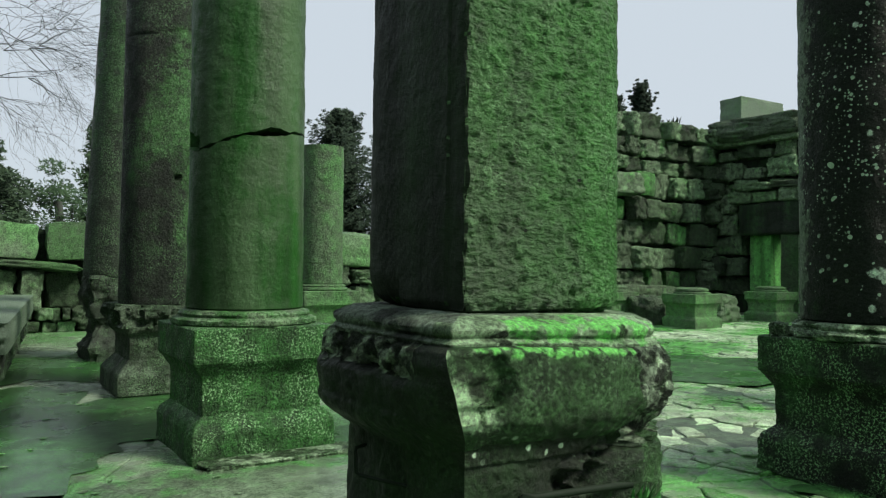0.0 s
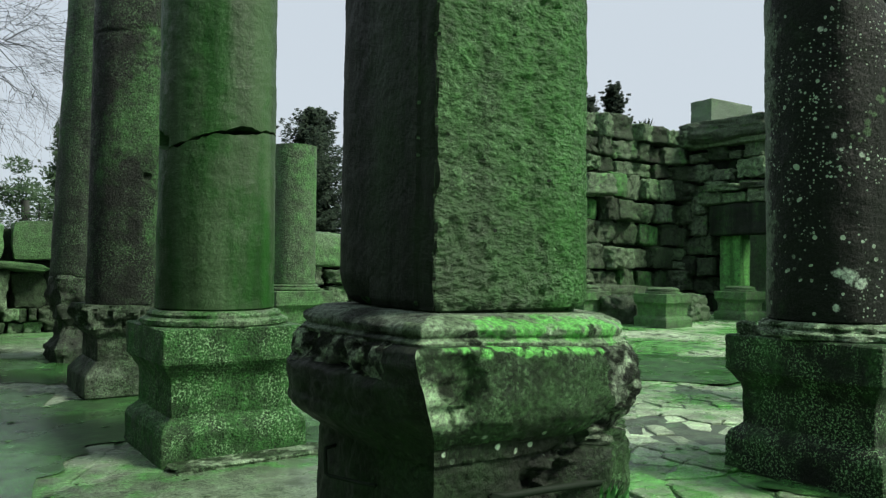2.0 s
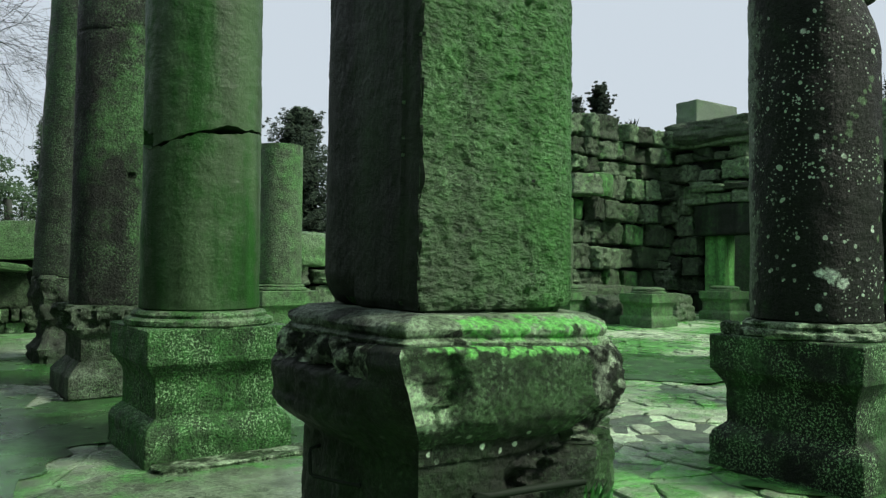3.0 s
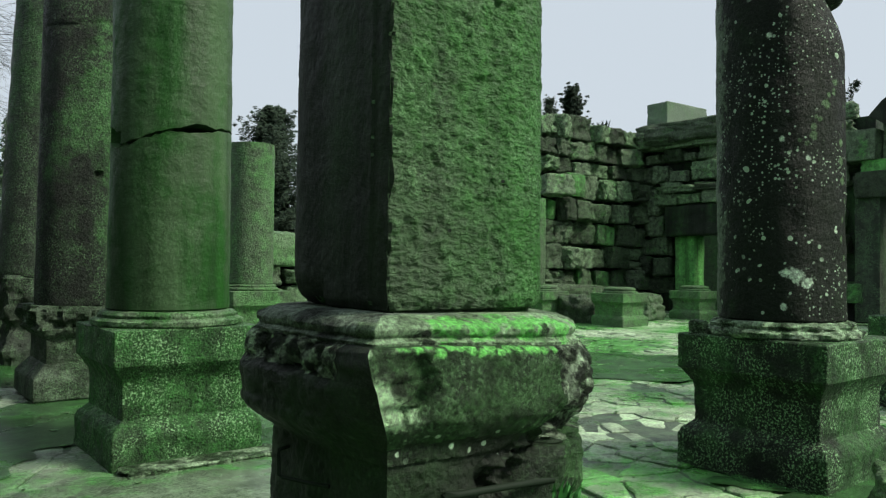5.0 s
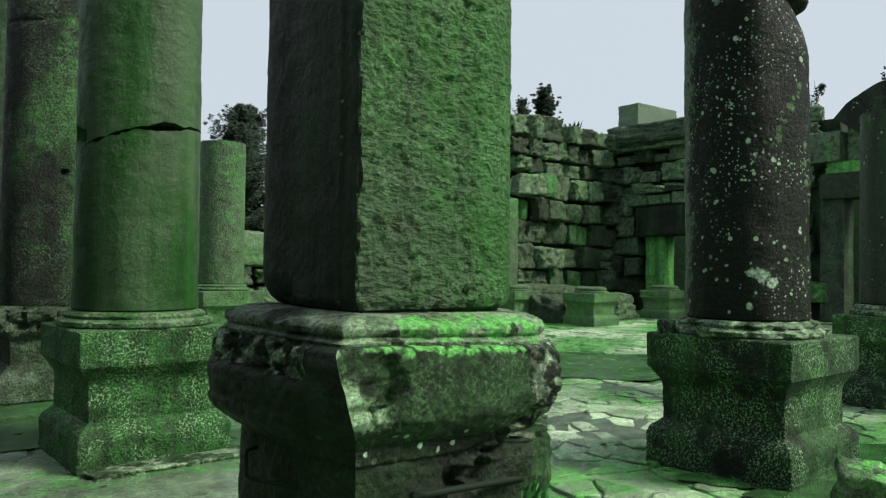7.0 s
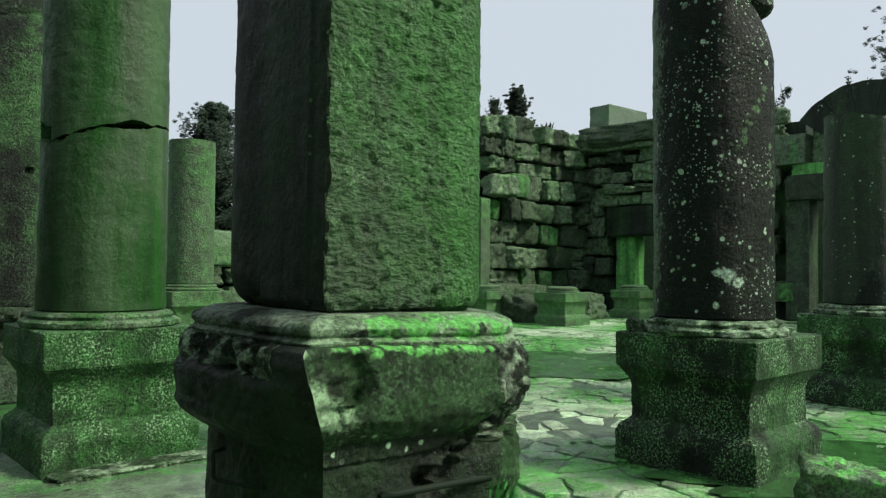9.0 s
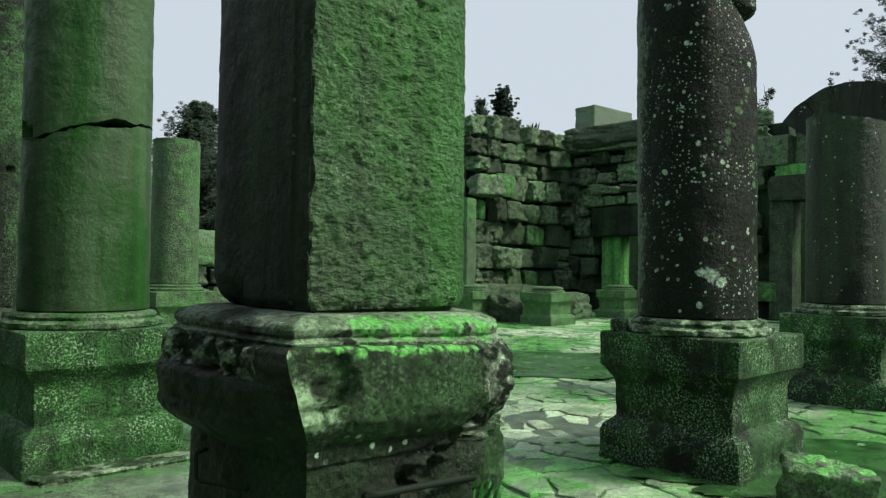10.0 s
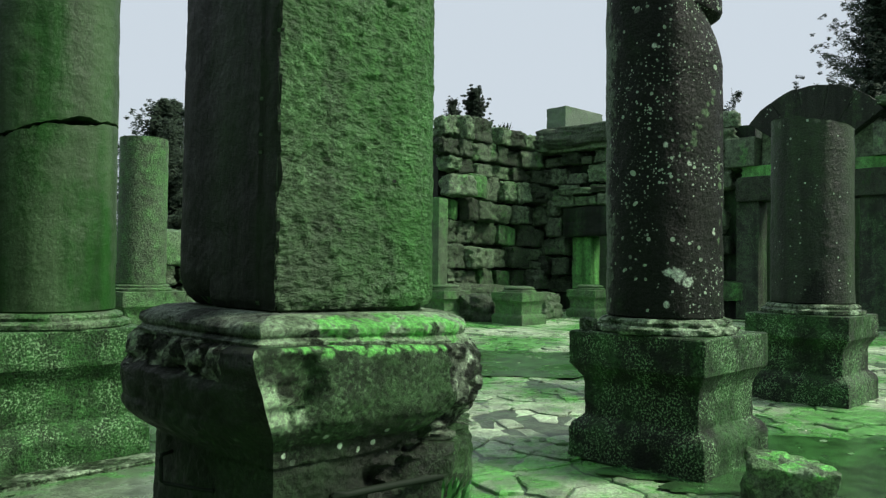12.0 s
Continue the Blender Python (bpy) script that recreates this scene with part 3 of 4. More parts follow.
def lean_corner(me):
    """The outer corner of the cap leans inwards as it goes down."""
    for vert in me.vertices:
        x, y, z = vert.co
        w = clamp01((0.12 - x) / 0.29) * clamp01(1 - (y + 0.17) / 0.45) * clamp01((0.95 - z) / 0.22)
        vert.co.x += 0.065 * w


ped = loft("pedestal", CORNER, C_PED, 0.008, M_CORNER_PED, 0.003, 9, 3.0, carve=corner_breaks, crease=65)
ped.materials.append(M_CORNER_PED_DARK)
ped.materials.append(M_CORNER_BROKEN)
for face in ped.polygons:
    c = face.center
    if (c.x - c.y < 0.0 and c.x < 0.3) or (c.z < 0.725 + 0.02 * fract(c, 7, 3, 3.0) and c.x < 0.64 + 0.08 * fract(c, 6, 3, 9.0)):                         # the dark side past the outer corner, shade painted under the cap, and the lower stone
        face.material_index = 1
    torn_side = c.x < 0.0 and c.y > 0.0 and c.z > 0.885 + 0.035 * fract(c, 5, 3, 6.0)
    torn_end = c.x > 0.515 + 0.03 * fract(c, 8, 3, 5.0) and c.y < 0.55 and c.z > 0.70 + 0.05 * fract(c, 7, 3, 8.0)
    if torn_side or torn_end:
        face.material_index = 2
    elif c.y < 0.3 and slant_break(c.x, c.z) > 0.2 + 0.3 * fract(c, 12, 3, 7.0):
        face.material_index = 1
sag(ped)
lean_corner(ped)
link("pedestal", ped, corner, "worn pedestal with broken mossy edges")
def rim_wear(v):
    return 0.07 * max(0.0, fract(v, 4, 4, 52.0) - 0.12) + 0.006 * fract(v, 30, 3, 53.0)


rim = loft("moulded_base", CORNER_SOFT, C_BASE, 0.005, M_MOSS_RIM, 0.008, 14, 5.0, carve=rim_wear)
rim.materials.append(M_RIM_SHADE)
for face in rim.polygons:
    c = face.center
    if c.x < 0.25 and c.y > -0.02 + 0.06 * fract(c, 6, 3, 14.0):
        face.material_index = 1
sag(rim)
link("moulded_base", rim, corner, "rounded pale rim with patches of bright moss")


def arris(v):
    e = max(0.0, 1 - math.hypot(v[0], v[1]) / 0.05)
    d = e * max(0.0, 0.006 + 0.022 * fract(v, 11, 3, 4.0))
    if v[0] > 0.012 and v[1] < 0.3:
        d += (0.012 * fract(v, 34, 3, 15.0) + 0.010 * max(0.0, fract(v, 13, 2, 18.0) - 0.40)) * (1.0 if v[0] < 0.6 else 0.3)      # tooling and dimples
    if v[0] < 0.01 and v[1] < 0.09:
        d += 0.006                                            # shallow margin beside the arris
    if v[1] > 0.35 and v[2] < 1.16:
        d += 0.035 * ((1.16 - v[2]) / 0.1) ** 2                # foot rounded off at the half column
    return d


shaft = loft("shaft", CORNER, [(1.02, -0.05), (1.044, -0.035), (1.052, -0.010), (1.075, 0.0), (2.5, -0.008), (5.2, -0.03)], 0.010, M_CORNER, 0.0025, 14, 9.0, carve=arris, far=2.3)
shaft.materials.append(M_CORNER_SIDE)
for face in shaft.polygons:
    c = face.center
    if face.normal.x < -0.72 or c.x < 0.003 or (c.y > 0.45 and c.x < 0.3):     # the smoother, darker side
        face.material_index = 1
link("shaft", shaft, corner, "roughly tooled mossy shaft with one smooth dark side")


# ---- far pedestals ----
def bare_pedestal(x, y, w, h, seed, label, mat=None):
    ped = thing("pedestal", pose(x, y, 0), label, "pedestal", "pedestals of the far row")
    s, hh = w / 0.9, (h - 0.09) / 0.79
    link("pedestal_block", loft("pedestal_block", square_section(w / 2, 0.012, 16), [(z * hh, o * s) for z, o in PED], 0.04, mat or M_FAR, 0.012, 5, seed, 0.08), ped)
    link("moulded_base", loft("moulded_base", round_section(0.3 * s, 48), [(h - 0.10, 0.05), (h - 0.085, 0.085), (h - 0.055, 0.085), (h - 0.045, 0.04), (h - 0.035, 0.035), (h - 0.02, 0.05), (h + 0.01, 0.045), (h + 0.025, 0.0), (h + 0.035, -0.02)], 0.012, mat or M_FAR, 0.006, 6, seed), ped)


bare_pedestal(12.56, 9.92, 0.83, 0.76, 51.0, "weathered square pedestal without its column")
bare_pedestal(15.81, 10.29, 0.83, 0.76, 52.0, "weathered square pedestal without its column, darker")
bare_pedestal(11.9, 11.5, 0.83, 0.76, 53.0, "weathered square pedestal beside the rear wall")

# ---- walls of large stones ----
BLOCKS = [rough_block("wall_stone", M_WALL, 10.0 + 7 * i, 10, 0.12 + 0.011 * i, 0.08 + 0.02 * (i % 5)) for i in range(10)]
PALE_BLOCKS = [rough_block("wall_stone", M_PALE_WALL, 210.0 + 7 * i, 6, 0.09 + 0.012 * i, 0.05 + 0.012 * (i % 5)) for i in range(6)]
DARK_BLOCKS = [rough_block("wall_stone", M_WALL_DARK, 110.0 + 7 * i, 10, 0.12 + 0.011 * i, 0.08 + 0.02 * (i % 5)) for i in range(8)]


FLUSH_BLOCKS = [rough_block("wall_stone", M_PALE_WALL, 410.0 + 7 * i, 8, 0.05, 0.05) for i in range(4)]
GREEN_BLOCKS = [rough_block("wall_stone", M_NICHE, 310.0 + 7 * i, 7, 0.07, 0.08) for i in range(3)]


def stone_wall(core, x0, x1, z0, z1, course, widths, place, rng, skip=None, depth=0.5, top=None, blocks=BLOCKS, uneven=0.0):
    """Courses of rough stones as parts of a wall. place(u, z) gives the pose of a stone at u along the wall."""
    z = z0
    n = max(1, round((z1 - z0) / course))
    heights = [rng.uniform(0.75, 1.25) if uneven else 1.0 for _ in range(n)]
    for part_h in heights:
        h = (z1 - z0) * part_h / sum(heights)
        u = x0 + rng.uniform(-0.3, 0.0)
        while u < x1:
            w = rng.uniform(*widths)
            pieces = [(z, h)]
            if rng.random() < uneven:
                cut = rng.uniform(0.35, 0.65) * h
                pieces = [(z, cut), (z + cut, h - cut)]
                w *= 0.7
            for zz, hh in pieces:
                lim = top(u + w / 2) if top else z1
                hh = min(hh, lim - zz)
                if hh < (0.24 if uneven else 0.1) or (skip and skip(u + w / 2, zz + hh / 2)):
                    continue
                out = rng.choice((0.0, 0.0, 0.0, 0.0, 0.0, 0.16, 0.12, -0.14)) if uneven else 0.0
                kinds = GREEN_BLOCKS if out < 0 and zz < 3.6 else blocks
                ob = new("wall_stone", kinds[rng.randrange(len(kinds))])
                ob.parent = core
                hh *= rng.uniform(0.80, 0.98) if uneven else rng.uniform(0.76, 1.0)
                ob.matrix_basis = place(u + w / 2, zz + hh / 2, rng) @ Matrix.Translation((0, -out, 0)) @ Matrix.Diagonal((w * rng.uniform(0.78, 0.96), depth * rng.uniform(0.75, 1.35), hh, 1))
            u += w
        z += h


def box_mesh(name, boxes, mat):
    bm = bmesh.new()
    for x0, x1, y0, y1, z0, z1 in boxes:
        bmesh.ops.create_cube(bm, size=1.0, matrix=Matrix.Translation(((x0 + x1) / 2, (y0 + y1) / 2, (z0 + z1) / 2)) @ Matrix.Diagonal((x1 - x0, y1 - y0, z1 - z0, 1)))
    me = bpy.data.meshes.new(name)
    bm.to_mesh(me)
    bm.free()
    me.materials.append(mat)
    return me


# added out of view: keeps sky light off faces turned to -x
tagged(link("shade_wall", box_mesh("shade_wall", [(-3.2, -2.6, -7.0, 15.0, -0.2, 4.6)], M_CORE)), "unseen plain dark wall added to shade the hall", "wall", kind="structure")
rng = random.Random(5)
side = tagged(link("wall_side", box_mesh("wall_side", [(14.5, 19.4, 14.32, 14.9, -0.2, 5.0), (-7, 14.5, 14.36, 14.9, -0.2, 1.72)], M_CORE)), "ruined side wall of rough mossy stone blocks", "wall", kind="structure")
def side_pose(u, z, rng):
    return pose(u, 14.2 + rng.uniform(-0.18, 0.12), z, rng.uniform(-8, 8), rng.uniform(-5, 5), rng.uniform(-10, 10))
def side_pose_rough(u, z, rng):
    return pose(u, 14.2 + rng.uniform(-0.24, 0.12), z, rng.uniform(-8, 8), rng.uniform(-6, 6), rng.uniform(-13, 13))
stone_wall(side, 14.4, 18.9, 0.0, 5.42, 0.60, (0.5, 1.0), side_pose_rough, rng, top=lambda u: float(np.interp(u, (14.4, 15.8, 17.0, 18.2), (5.34, 5.44, 5.30, 5.24))), uneven=0.14)
stone_wall(side, 3.4, 14.3, 0.0, 1.15, 0.4, (0.35, 0.9), side_pose, rng)
stone_wall(side, 3.4, 14.3, 1.15, 1.85, 0.68, (0.8, 1.3), side_pose, rng, blocks=PALE_BLOCKS)
stone_wall(side, -5.0, 3.4, 0.0, 0.42, 0.2, (0.14, 0.3), side_pose, rng, depth=0.45, blocks=PALE_BLOCKS)
stone_wall(side, -5.0, 3.4, 0.4, 1.06, 0.64, (0.3, 0.75), side_pose, rng, depth=0.35, skip=lambda u, z: rng.random() < 0.3)
stone_wall(side, -5.0, 3.4, 1.05, 1.2, 0.14, (1.1, 1.9), side_pose, rng, depth=0.8, blocks=PALE_BLOCKS)
stone_wall(side, -5.0, 3.4, 1.2, 1.86, 0.66, (0.85, 1.1), side_pose, rng, depth=0.6, blocks=FLUSH_BLOCKS)


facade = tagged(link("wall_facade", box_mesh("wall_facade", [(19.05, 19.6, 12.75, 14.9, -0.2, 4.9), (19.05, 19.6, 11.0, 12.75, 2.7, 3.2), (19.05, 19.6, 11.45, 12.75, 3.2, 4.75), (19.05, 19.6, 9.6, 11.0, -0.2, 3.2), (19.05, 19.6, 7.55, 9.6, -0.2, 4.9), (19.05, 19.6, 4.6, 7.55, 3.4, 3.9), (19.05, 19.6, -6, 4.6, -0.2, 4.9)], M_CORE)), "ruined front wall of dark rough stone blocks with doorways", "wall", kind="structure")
def front_pose(u, z, rng):
    return pose(18.95 + rng.uniform(-0.16, 0.1), u, z, rng.uniform(-6, 6), rng.uniform(-5, 5), 90 + rng.uniform(-9, 9))
def openings(u, z):
    return (10.9 < u < 13.05 and z < 3.35) or (4.4 < u < 7.95 and z < 3.65) or (4.5 < u < 7.7 and z > 3.4) or (9.5 < u < 11.45 and z > 3.3)
stone_wall(facade, -6.0, 14.2, 0.0, 5.3, 0.55, (0.45, 1.0), front_pose, rng, skip=openings, top=lambda u: 5.35 if u < 11 else 4.75, blocks=DARK_BLOCKS, uneven=0.14)


def dressed(name, w, d, h, mat, seed, wear=0.012, round_=0.03, n=10):
    """A dressed block standing on z = 0, centred in plan."""
    return loft(name, square_section(0.5, 0.02, n), [(0.0, -0.02), (0.0, 0.0), (0.5, 0.0), (0.97, 0.0), (1.0, -0.03)], 0.09, mat, wear, 3, seed)


def block(name, x, y, z, w, d, h, mat, seed, label, category, turn=0.0, parent=None, wear=0.02, group=""):
    me = dressed(name, w, d, h, mat, seed, wear)
    ob = link(name, me, parent, label if parent is None else "", pose(x, y, z, 0, 0, turn) @ Matrix.Diagonal((w, d, h, 1)))
    if parent is None:
        tagged(ob, label, category, group)
    return ob


tagged(link("terrace_wall", box_mesh("terrace_wall", [(22.0, 22.6, -8, 24, -0.2, 3.5)], M_FAR)), "low grey-green terrace wall outside the doorways", "wall", kind="structure")

# side doorway in the front wall
door = thing("stone_doorway", pose(18.85, 11.95, 0), "side doorway of dressed stone with a heavy dark lintel", "doorway")
block("jamb", 0.0, 0.48, 0.0, 0.5, 0.62, 2.14, M_JAMB, 3.0, "", "", parent=door)
block("jamb", 0.05, -0.85, 0.0, 0.5, 0.5, 2.14, M_WALL_DARK, 5.0, "", "", parent=door)
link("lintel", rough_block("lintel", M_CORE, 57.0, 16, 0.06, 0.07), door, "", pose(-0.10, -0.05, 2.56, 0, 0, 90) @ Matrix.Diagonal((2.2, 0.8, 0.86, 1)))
for i, (yy, w, hh, zz) in enumerate(((0.95, 0.75, 0.34, 3.0), (0.2, 0.7, 0.28, 3.02), (-0.55, 0.72, 0.36, 3.0), (0.55, 1.1, 0.2, 3.34), (-0.5, 0.95, 0.18, 3.36))):
    link("course_stone", rough_block("course_stone", M_WALL_DARK, 150.0 + i, 9, 0.09, 0.1), door, "", pose(-0.14 - 0.06 * (i > 2), yy, zz + hh / 2, 0, 0, 90 + 3 * (i % 3) - 3) @ Matrix.Diagonal((w, 0.8 + 0.1 * (i > 2), hh, 1)))

# cornice and the block that lies on it
cornice = thing("cornice", pose(18.95, 12.75, 4.70), "long weathered cornice stone with a worn moulded edge, lichened", "cornice")
link("cornice_stone", rough_block("cornice_stone", M_WALL_DARK, 91.0, 20, 0.13, 0.16), cornice, "", pose(0, 0, 0.42, 0, 0, 90) @ Matrix.Diagonal((2.8, 1.2, 0.66, 1)))
link("fillet", rough_block("fillet", M_WALL_DARK, 97.0, 14, 0.05, 0.05), cornice, "", pose(0.08, -0.05, 0.07, 0, 0, 90) @ Matrix.Diagonal((2.6, 0.95, 0.17, 1)))
block("loose_block", 19.69, 13.44, 5.36, 1.9, 0.75, 0.76, M_BENCH, 13.0, "smooth cut block lying on the cornice", "stone block", turn=-3)

# main doorway and the arch above it
gate = thing("main_doorway", pose(18.85, 6.1, 0), "great central doorway with dark jambs, lintel and arch", "doorway")
block("jamb", 0.0, 1.45, 0.0, 0.55, 0.55, 2.9, M_SHAFT_MUTED, 17.0, "", "", parent=gate)
block("jamb", 0.0, -1.35, 0.0, 0.55, 0.55, 2.9, M_SHAFT_MUTED, 18.0, "", "", parent=gate)
block("lintel", -0.05, 0.0, 2.9, 0.7, 3.4, 0.6, M_WALL_DARK, 19.0, "", "", parent=gate)
block("moss_course", 0.05, 0.0, 3.5, 0.6, 3.2, 0.28, M_JAMB, 20.0, "", "", parent=gate)


def voussoir(a0, a1, r0, r1, depth, seed):
    bm = bmesh.new()
    n = 5
    grid = []
    for i in range(n + 1):
        a = a0 + (a1 - a0) * i / n
        for r in (r0, r1):
            for x in (-depth / 2, depth / 2):
                p = Vector((x, r * math.cos(a), r * math.sin(a)))
                grid.append(bm.verts.new(p * (1 + 0.02 * fract(p, 2, 2, seed))))
    for i in range(n):
        a, b = 4 * i, 4 * i + 4
        for q in ((0, 1, 1, 0), (1, 3, 3, 1), (3, 2, 2, 3), (2, 0, 0, 2)):
            bm.faces.new((grid[a + q[0]], grid[a + q[1]], grid[b + q[2]], grid[b + q[3]]))
    bm.faces.new((grid[0], grid[2], grid[3], grid[1]))
    bm.faces.new([grid[4 * n + q] for q in (0, 1, 3, 2)])
    bmesh.ops.recalc_face_normals(bm, faces=bm.faces[:])
    bmesh.ops.bevel(bm, geom=bm.edges[:], offset=0.008, segments=1, affect="EDGES")
    me = bpy.data.meshes.new("voussoir")
    bm.to_mesh(me)
    bm.free()
    me.materials.append(M_ARCH)
    return me


edges = [36, 58, 79, 101, 122, 144]
for i in range(5):
    link("voussoir", voussoir(radians(edges[i] + 0.12), radians(edges[i + 1] - 0.12), 0.95, 1.82, 0.7, 3.0 + i), gate, "", pose(0, -0.1, 3.72))
for i, (yy, w) in enumerate(((1.62, 0.75), (-1.75, 0.8))):
    block("springer", 0.0, yy, 3.78, 0.7, w, 0.72, M_WALL_DARK, 40.0 + i, "", "", parent=gate)
block("tympanum_fill", 0.15, -0.1, 3.78, 0.3, 2.6, 0.95, M_WALL_DARK, 44.0, "", "", parent=gate)

# ---- further column of the left row, on a broken pedestal ----
def torn(v):
    return 0.07 * max(0.0, fract(v, 3.5, 4, 21.0) + 0.25) + (0.07 if 0.18 < v[2] < 0.5 else 0.03)


far_col = thing("stone_column", pose(1.72, 9.95, 0), "tall leaning mossy grey column on a broken pedestal", "column", "columns of the hall")
link("pedestal", loft("pedestal", square_section(0.40, 0.05, 22), [(0, 0), (0.2, 0.0), (0.3, -0.06), (0.6, -0.06), (0.75, 0.0), (0.98, -0.02), (1.02, -0.05)], 0.03, M_SHAFT_MUTED, 0.03, 5, 61.0, carve=torn), far_col, "broken, deeply eroded pedestal")
link("shaft", loft("shaft", round_section(0.375, 72), [(1.0, -0.01), (1.03, 0.0), (6.4, -0.04)], 0.05, M_SHAFT_MUTED, 0.008, 4, 63.0, lean=(0.034, 0.0)), far_col, "", pose(-0.03, 0, 0))


# ---- low stone platform with a notched edge ----
def bench():
    bench_ob = thing("stone_bench", pose(0.42, 7.1, 0, 0, 0, -6.5), "long grey stone platform with a notched front edge", "bench")
    block("slab", -0.6, 2.85, 0.42, 1.2, 5.9, 0.26, M_BENCH, 71.0, "", "", parent=bench_ob, wear=0.01)
    block("plinth", -0.68, 2.85, 0.0, 1.0, 5.7, 0.14, M_CORE, 72.0, "", "", parent=bench_ob)
    for i in range(13):
        block("support", -0.62, 0.15 + 0.45 * i, 0.12, 1.1, 0.27, 0.31, M_SHAFT_MUTED, 73.0 + i, "", "", parent=bench_ob)


bench()

# ---- loose stones ----
def boulder(name, x, y, z, sx, sy, sz, turn, seed, mat, label, category="boulder", tilt=0.0, amp=0.16, worn=0.16):
    me = rough_block(name, mat, seed, 16, amp, worn)
    return tagged(link(name, me, None, label, pose(x, y, z + sz * 0.44, tilt, 0, turn) @ Matrix.Diagonal((sx, sy, sz, 1))), label, category)


boulder("boulder", 3.915, 1.33, -0.03, 0.40, 0.36, 0.285, 28, 5.0, M_BOULDER, "rough broken boulder with a mossy top on the paving", tilt=3, amp=0.15, worn=0.05)
boulder("boulder", 12.45, 11.0, 0.0, 0.8, 0.7, 0.62, 35, 9.0, M_WALL_DARK, "dark rounded boulder beside the far pedestal")
boulder("stone_block", 14.55, 10.75, 0.0, 0.7, 0.6, 0.6, 5, 15.0, M_FAR, "squat cut stone behind the far pedestal", "stone block")
boulder("boulder", 15.6, 11.7, 0.0, 0.8, 0.6, 0.5, 15, 19.0, M_WALL, "mossy boulder at the foot of the wall")
boulder("stone_block", 14.6, 13.65, 0.0, 5.2, 0.6, 0.72, 0, 25.0, M_WALL, "long low stone bench against the side wall", "stone block")
block("upright_slab", 11.85, 11.75, 0.8, 0.28, 0.5, 1.9, M_FAR, 81.0, "upright pale slab on the far pedestal", "stone slab")

boulder("stone_chip", 4.11, 2.62, 0.785, 0.13, 0.10, 0.085, 30, 61.0, M_BASE_LICHEN, "small broken stone lump lying on the pedestal's edge", "stone chip")

# ---- pipe and bracket at the corner column ----
def tube(name, pts, r, mat, sides=8):
    verts, faces = [], []
    for i, q in enumerate(pts):
        q = Vector(q)
        d = (Vector(pts[min(i + 1, len(pts) - 1)]) - Vector(pts[max(i - 1, 0)])).normalized()
        u = d.orthogonal().normalized()
        w = d.cross(u)
        for k_ in range(sides):
            a = 2 * math.pi * k_ / sides
            verts.append(q + r * (math.cos(a) * u + math.sin(a) * w))
    for i in range(len(pts) - 1):
        for k_ in range(sides):
            a, b = i * sides + k_, i * sides + (k_ + 1) % sides
            faces.append((a, b, b + sides, a + sides))
    faces += [tuple(range(sides))[::-1], tuple(range((len(pts) - 1) * sides, len(pts) * sides))]
    return mesh_from(name, verts, faces, mat)


# ---- trees ----
def limb(verts, faces, p, d, length, r, depth, rng, sag=0.0, spread=0.55):
    """A tapering, forking branch."""
    sides, steps = (5 if depth > 2 else 3), 5
    start = len(verts)
    for i in range(steps + 1):
        t = i / steps
        u = d.orthogonal().normalized()
        w = d.cross(u)
        for k_ in range(sides):
            a = 2 * math.pi * k_ / sides
            verts.append(p + r * (1 - 0.55 * t) * (math.cos(a) * u + math.sin(a) * w))
        if i < steps:
            d = (d + Vector((rng.gauss(0, 0.13), rng.gauss(0, 0.13), rng.gauss(0, 0.13) - sag))).normalized()
            p = p + d * length / steps
            if depth > 0 and i > 0:
                for _ in range(2 if depth > 1 else 1):
                    side_ = Vector((rng.gauss(0, 1), rng.gauss(0, 1), rng.gauss(0, 0.8)))
                    nd = (d + spread * side_.normalized() * rng.uniform(0.8, 1.6)).normalized()
                    limb(verts, faces, p.copy(), nd, length * rng.uniform(0.45, 0.7), r * 0.5, depth - 1, rng, sag, spread)
    for i in range(steps):
        for k_ in range(sides):
            a, b = start + i * sides + k_, start + i * sides + (k_ + 1) % sides
            faces.append((a, b, b + sides, a + sides))


def bare_tree(x, y):
    tree = thing("bare_tree", pose(x, y, -0.1), "leafless tree with fine drooping twigs behind the wall", "tree")
    rng = random.Random(4)
    link("trunk", tube("trunk", [(0, 0, 0), (0.1, 0, 2), (0.0, 0.1, 4), (0.15, 0, 6), (0.2, 0, 8.5)], 0.16, M_BARK), tree)
    verts, faces = [], []
    for z, ax, el_ in ((4.4, -0.1, 16), (5.4, 0.15, 8), (6.6, -0.15, 4), (5.0, 2.6, 25), (6.5, 3.4, 30)):
        d = Vector((math.cos(ax) * math.cos(radians(el_)), math.sin(ax) * math.cos(radians(el_)), math.sin(radians(el_))))
        limb(verts, faces, Vector((0.1, 0, z)), d, 3.3, 0.026, 3, rng, 0.06)
    link("crown", mesh_from("crown", verts, faces, M_BARK), tree)


def leaf_cloud(verts, faces, centre, radii, n, size, rng):
    for _ in range(n):
        while True:
            q = Vector((rng.uniform(-1, 1), rng.uniform(-1, 1), rng.uniform(-1, 1)))
            if q.length < 1:
                break
        p = centre + Vector((q.x * radii[0], q.y * radii[1], q.z * radii[2]))
        a = Vector((rng.gauss(0, 1), rng.gauss(0, 1), rng.gauss(0, 0.6))).normalized()
        b = a.orthogonal().normalized()
        s_ = size * rng.uniform(0.6, 1.4)
        k_ = len(verts)
        verts += [p - a * s_, p + b * s_ * 0.35, p + a * s_, p - b * s_ * 0.35]
        faces.append((k_, k_ + 1, k_ + 2, k_ + 3))


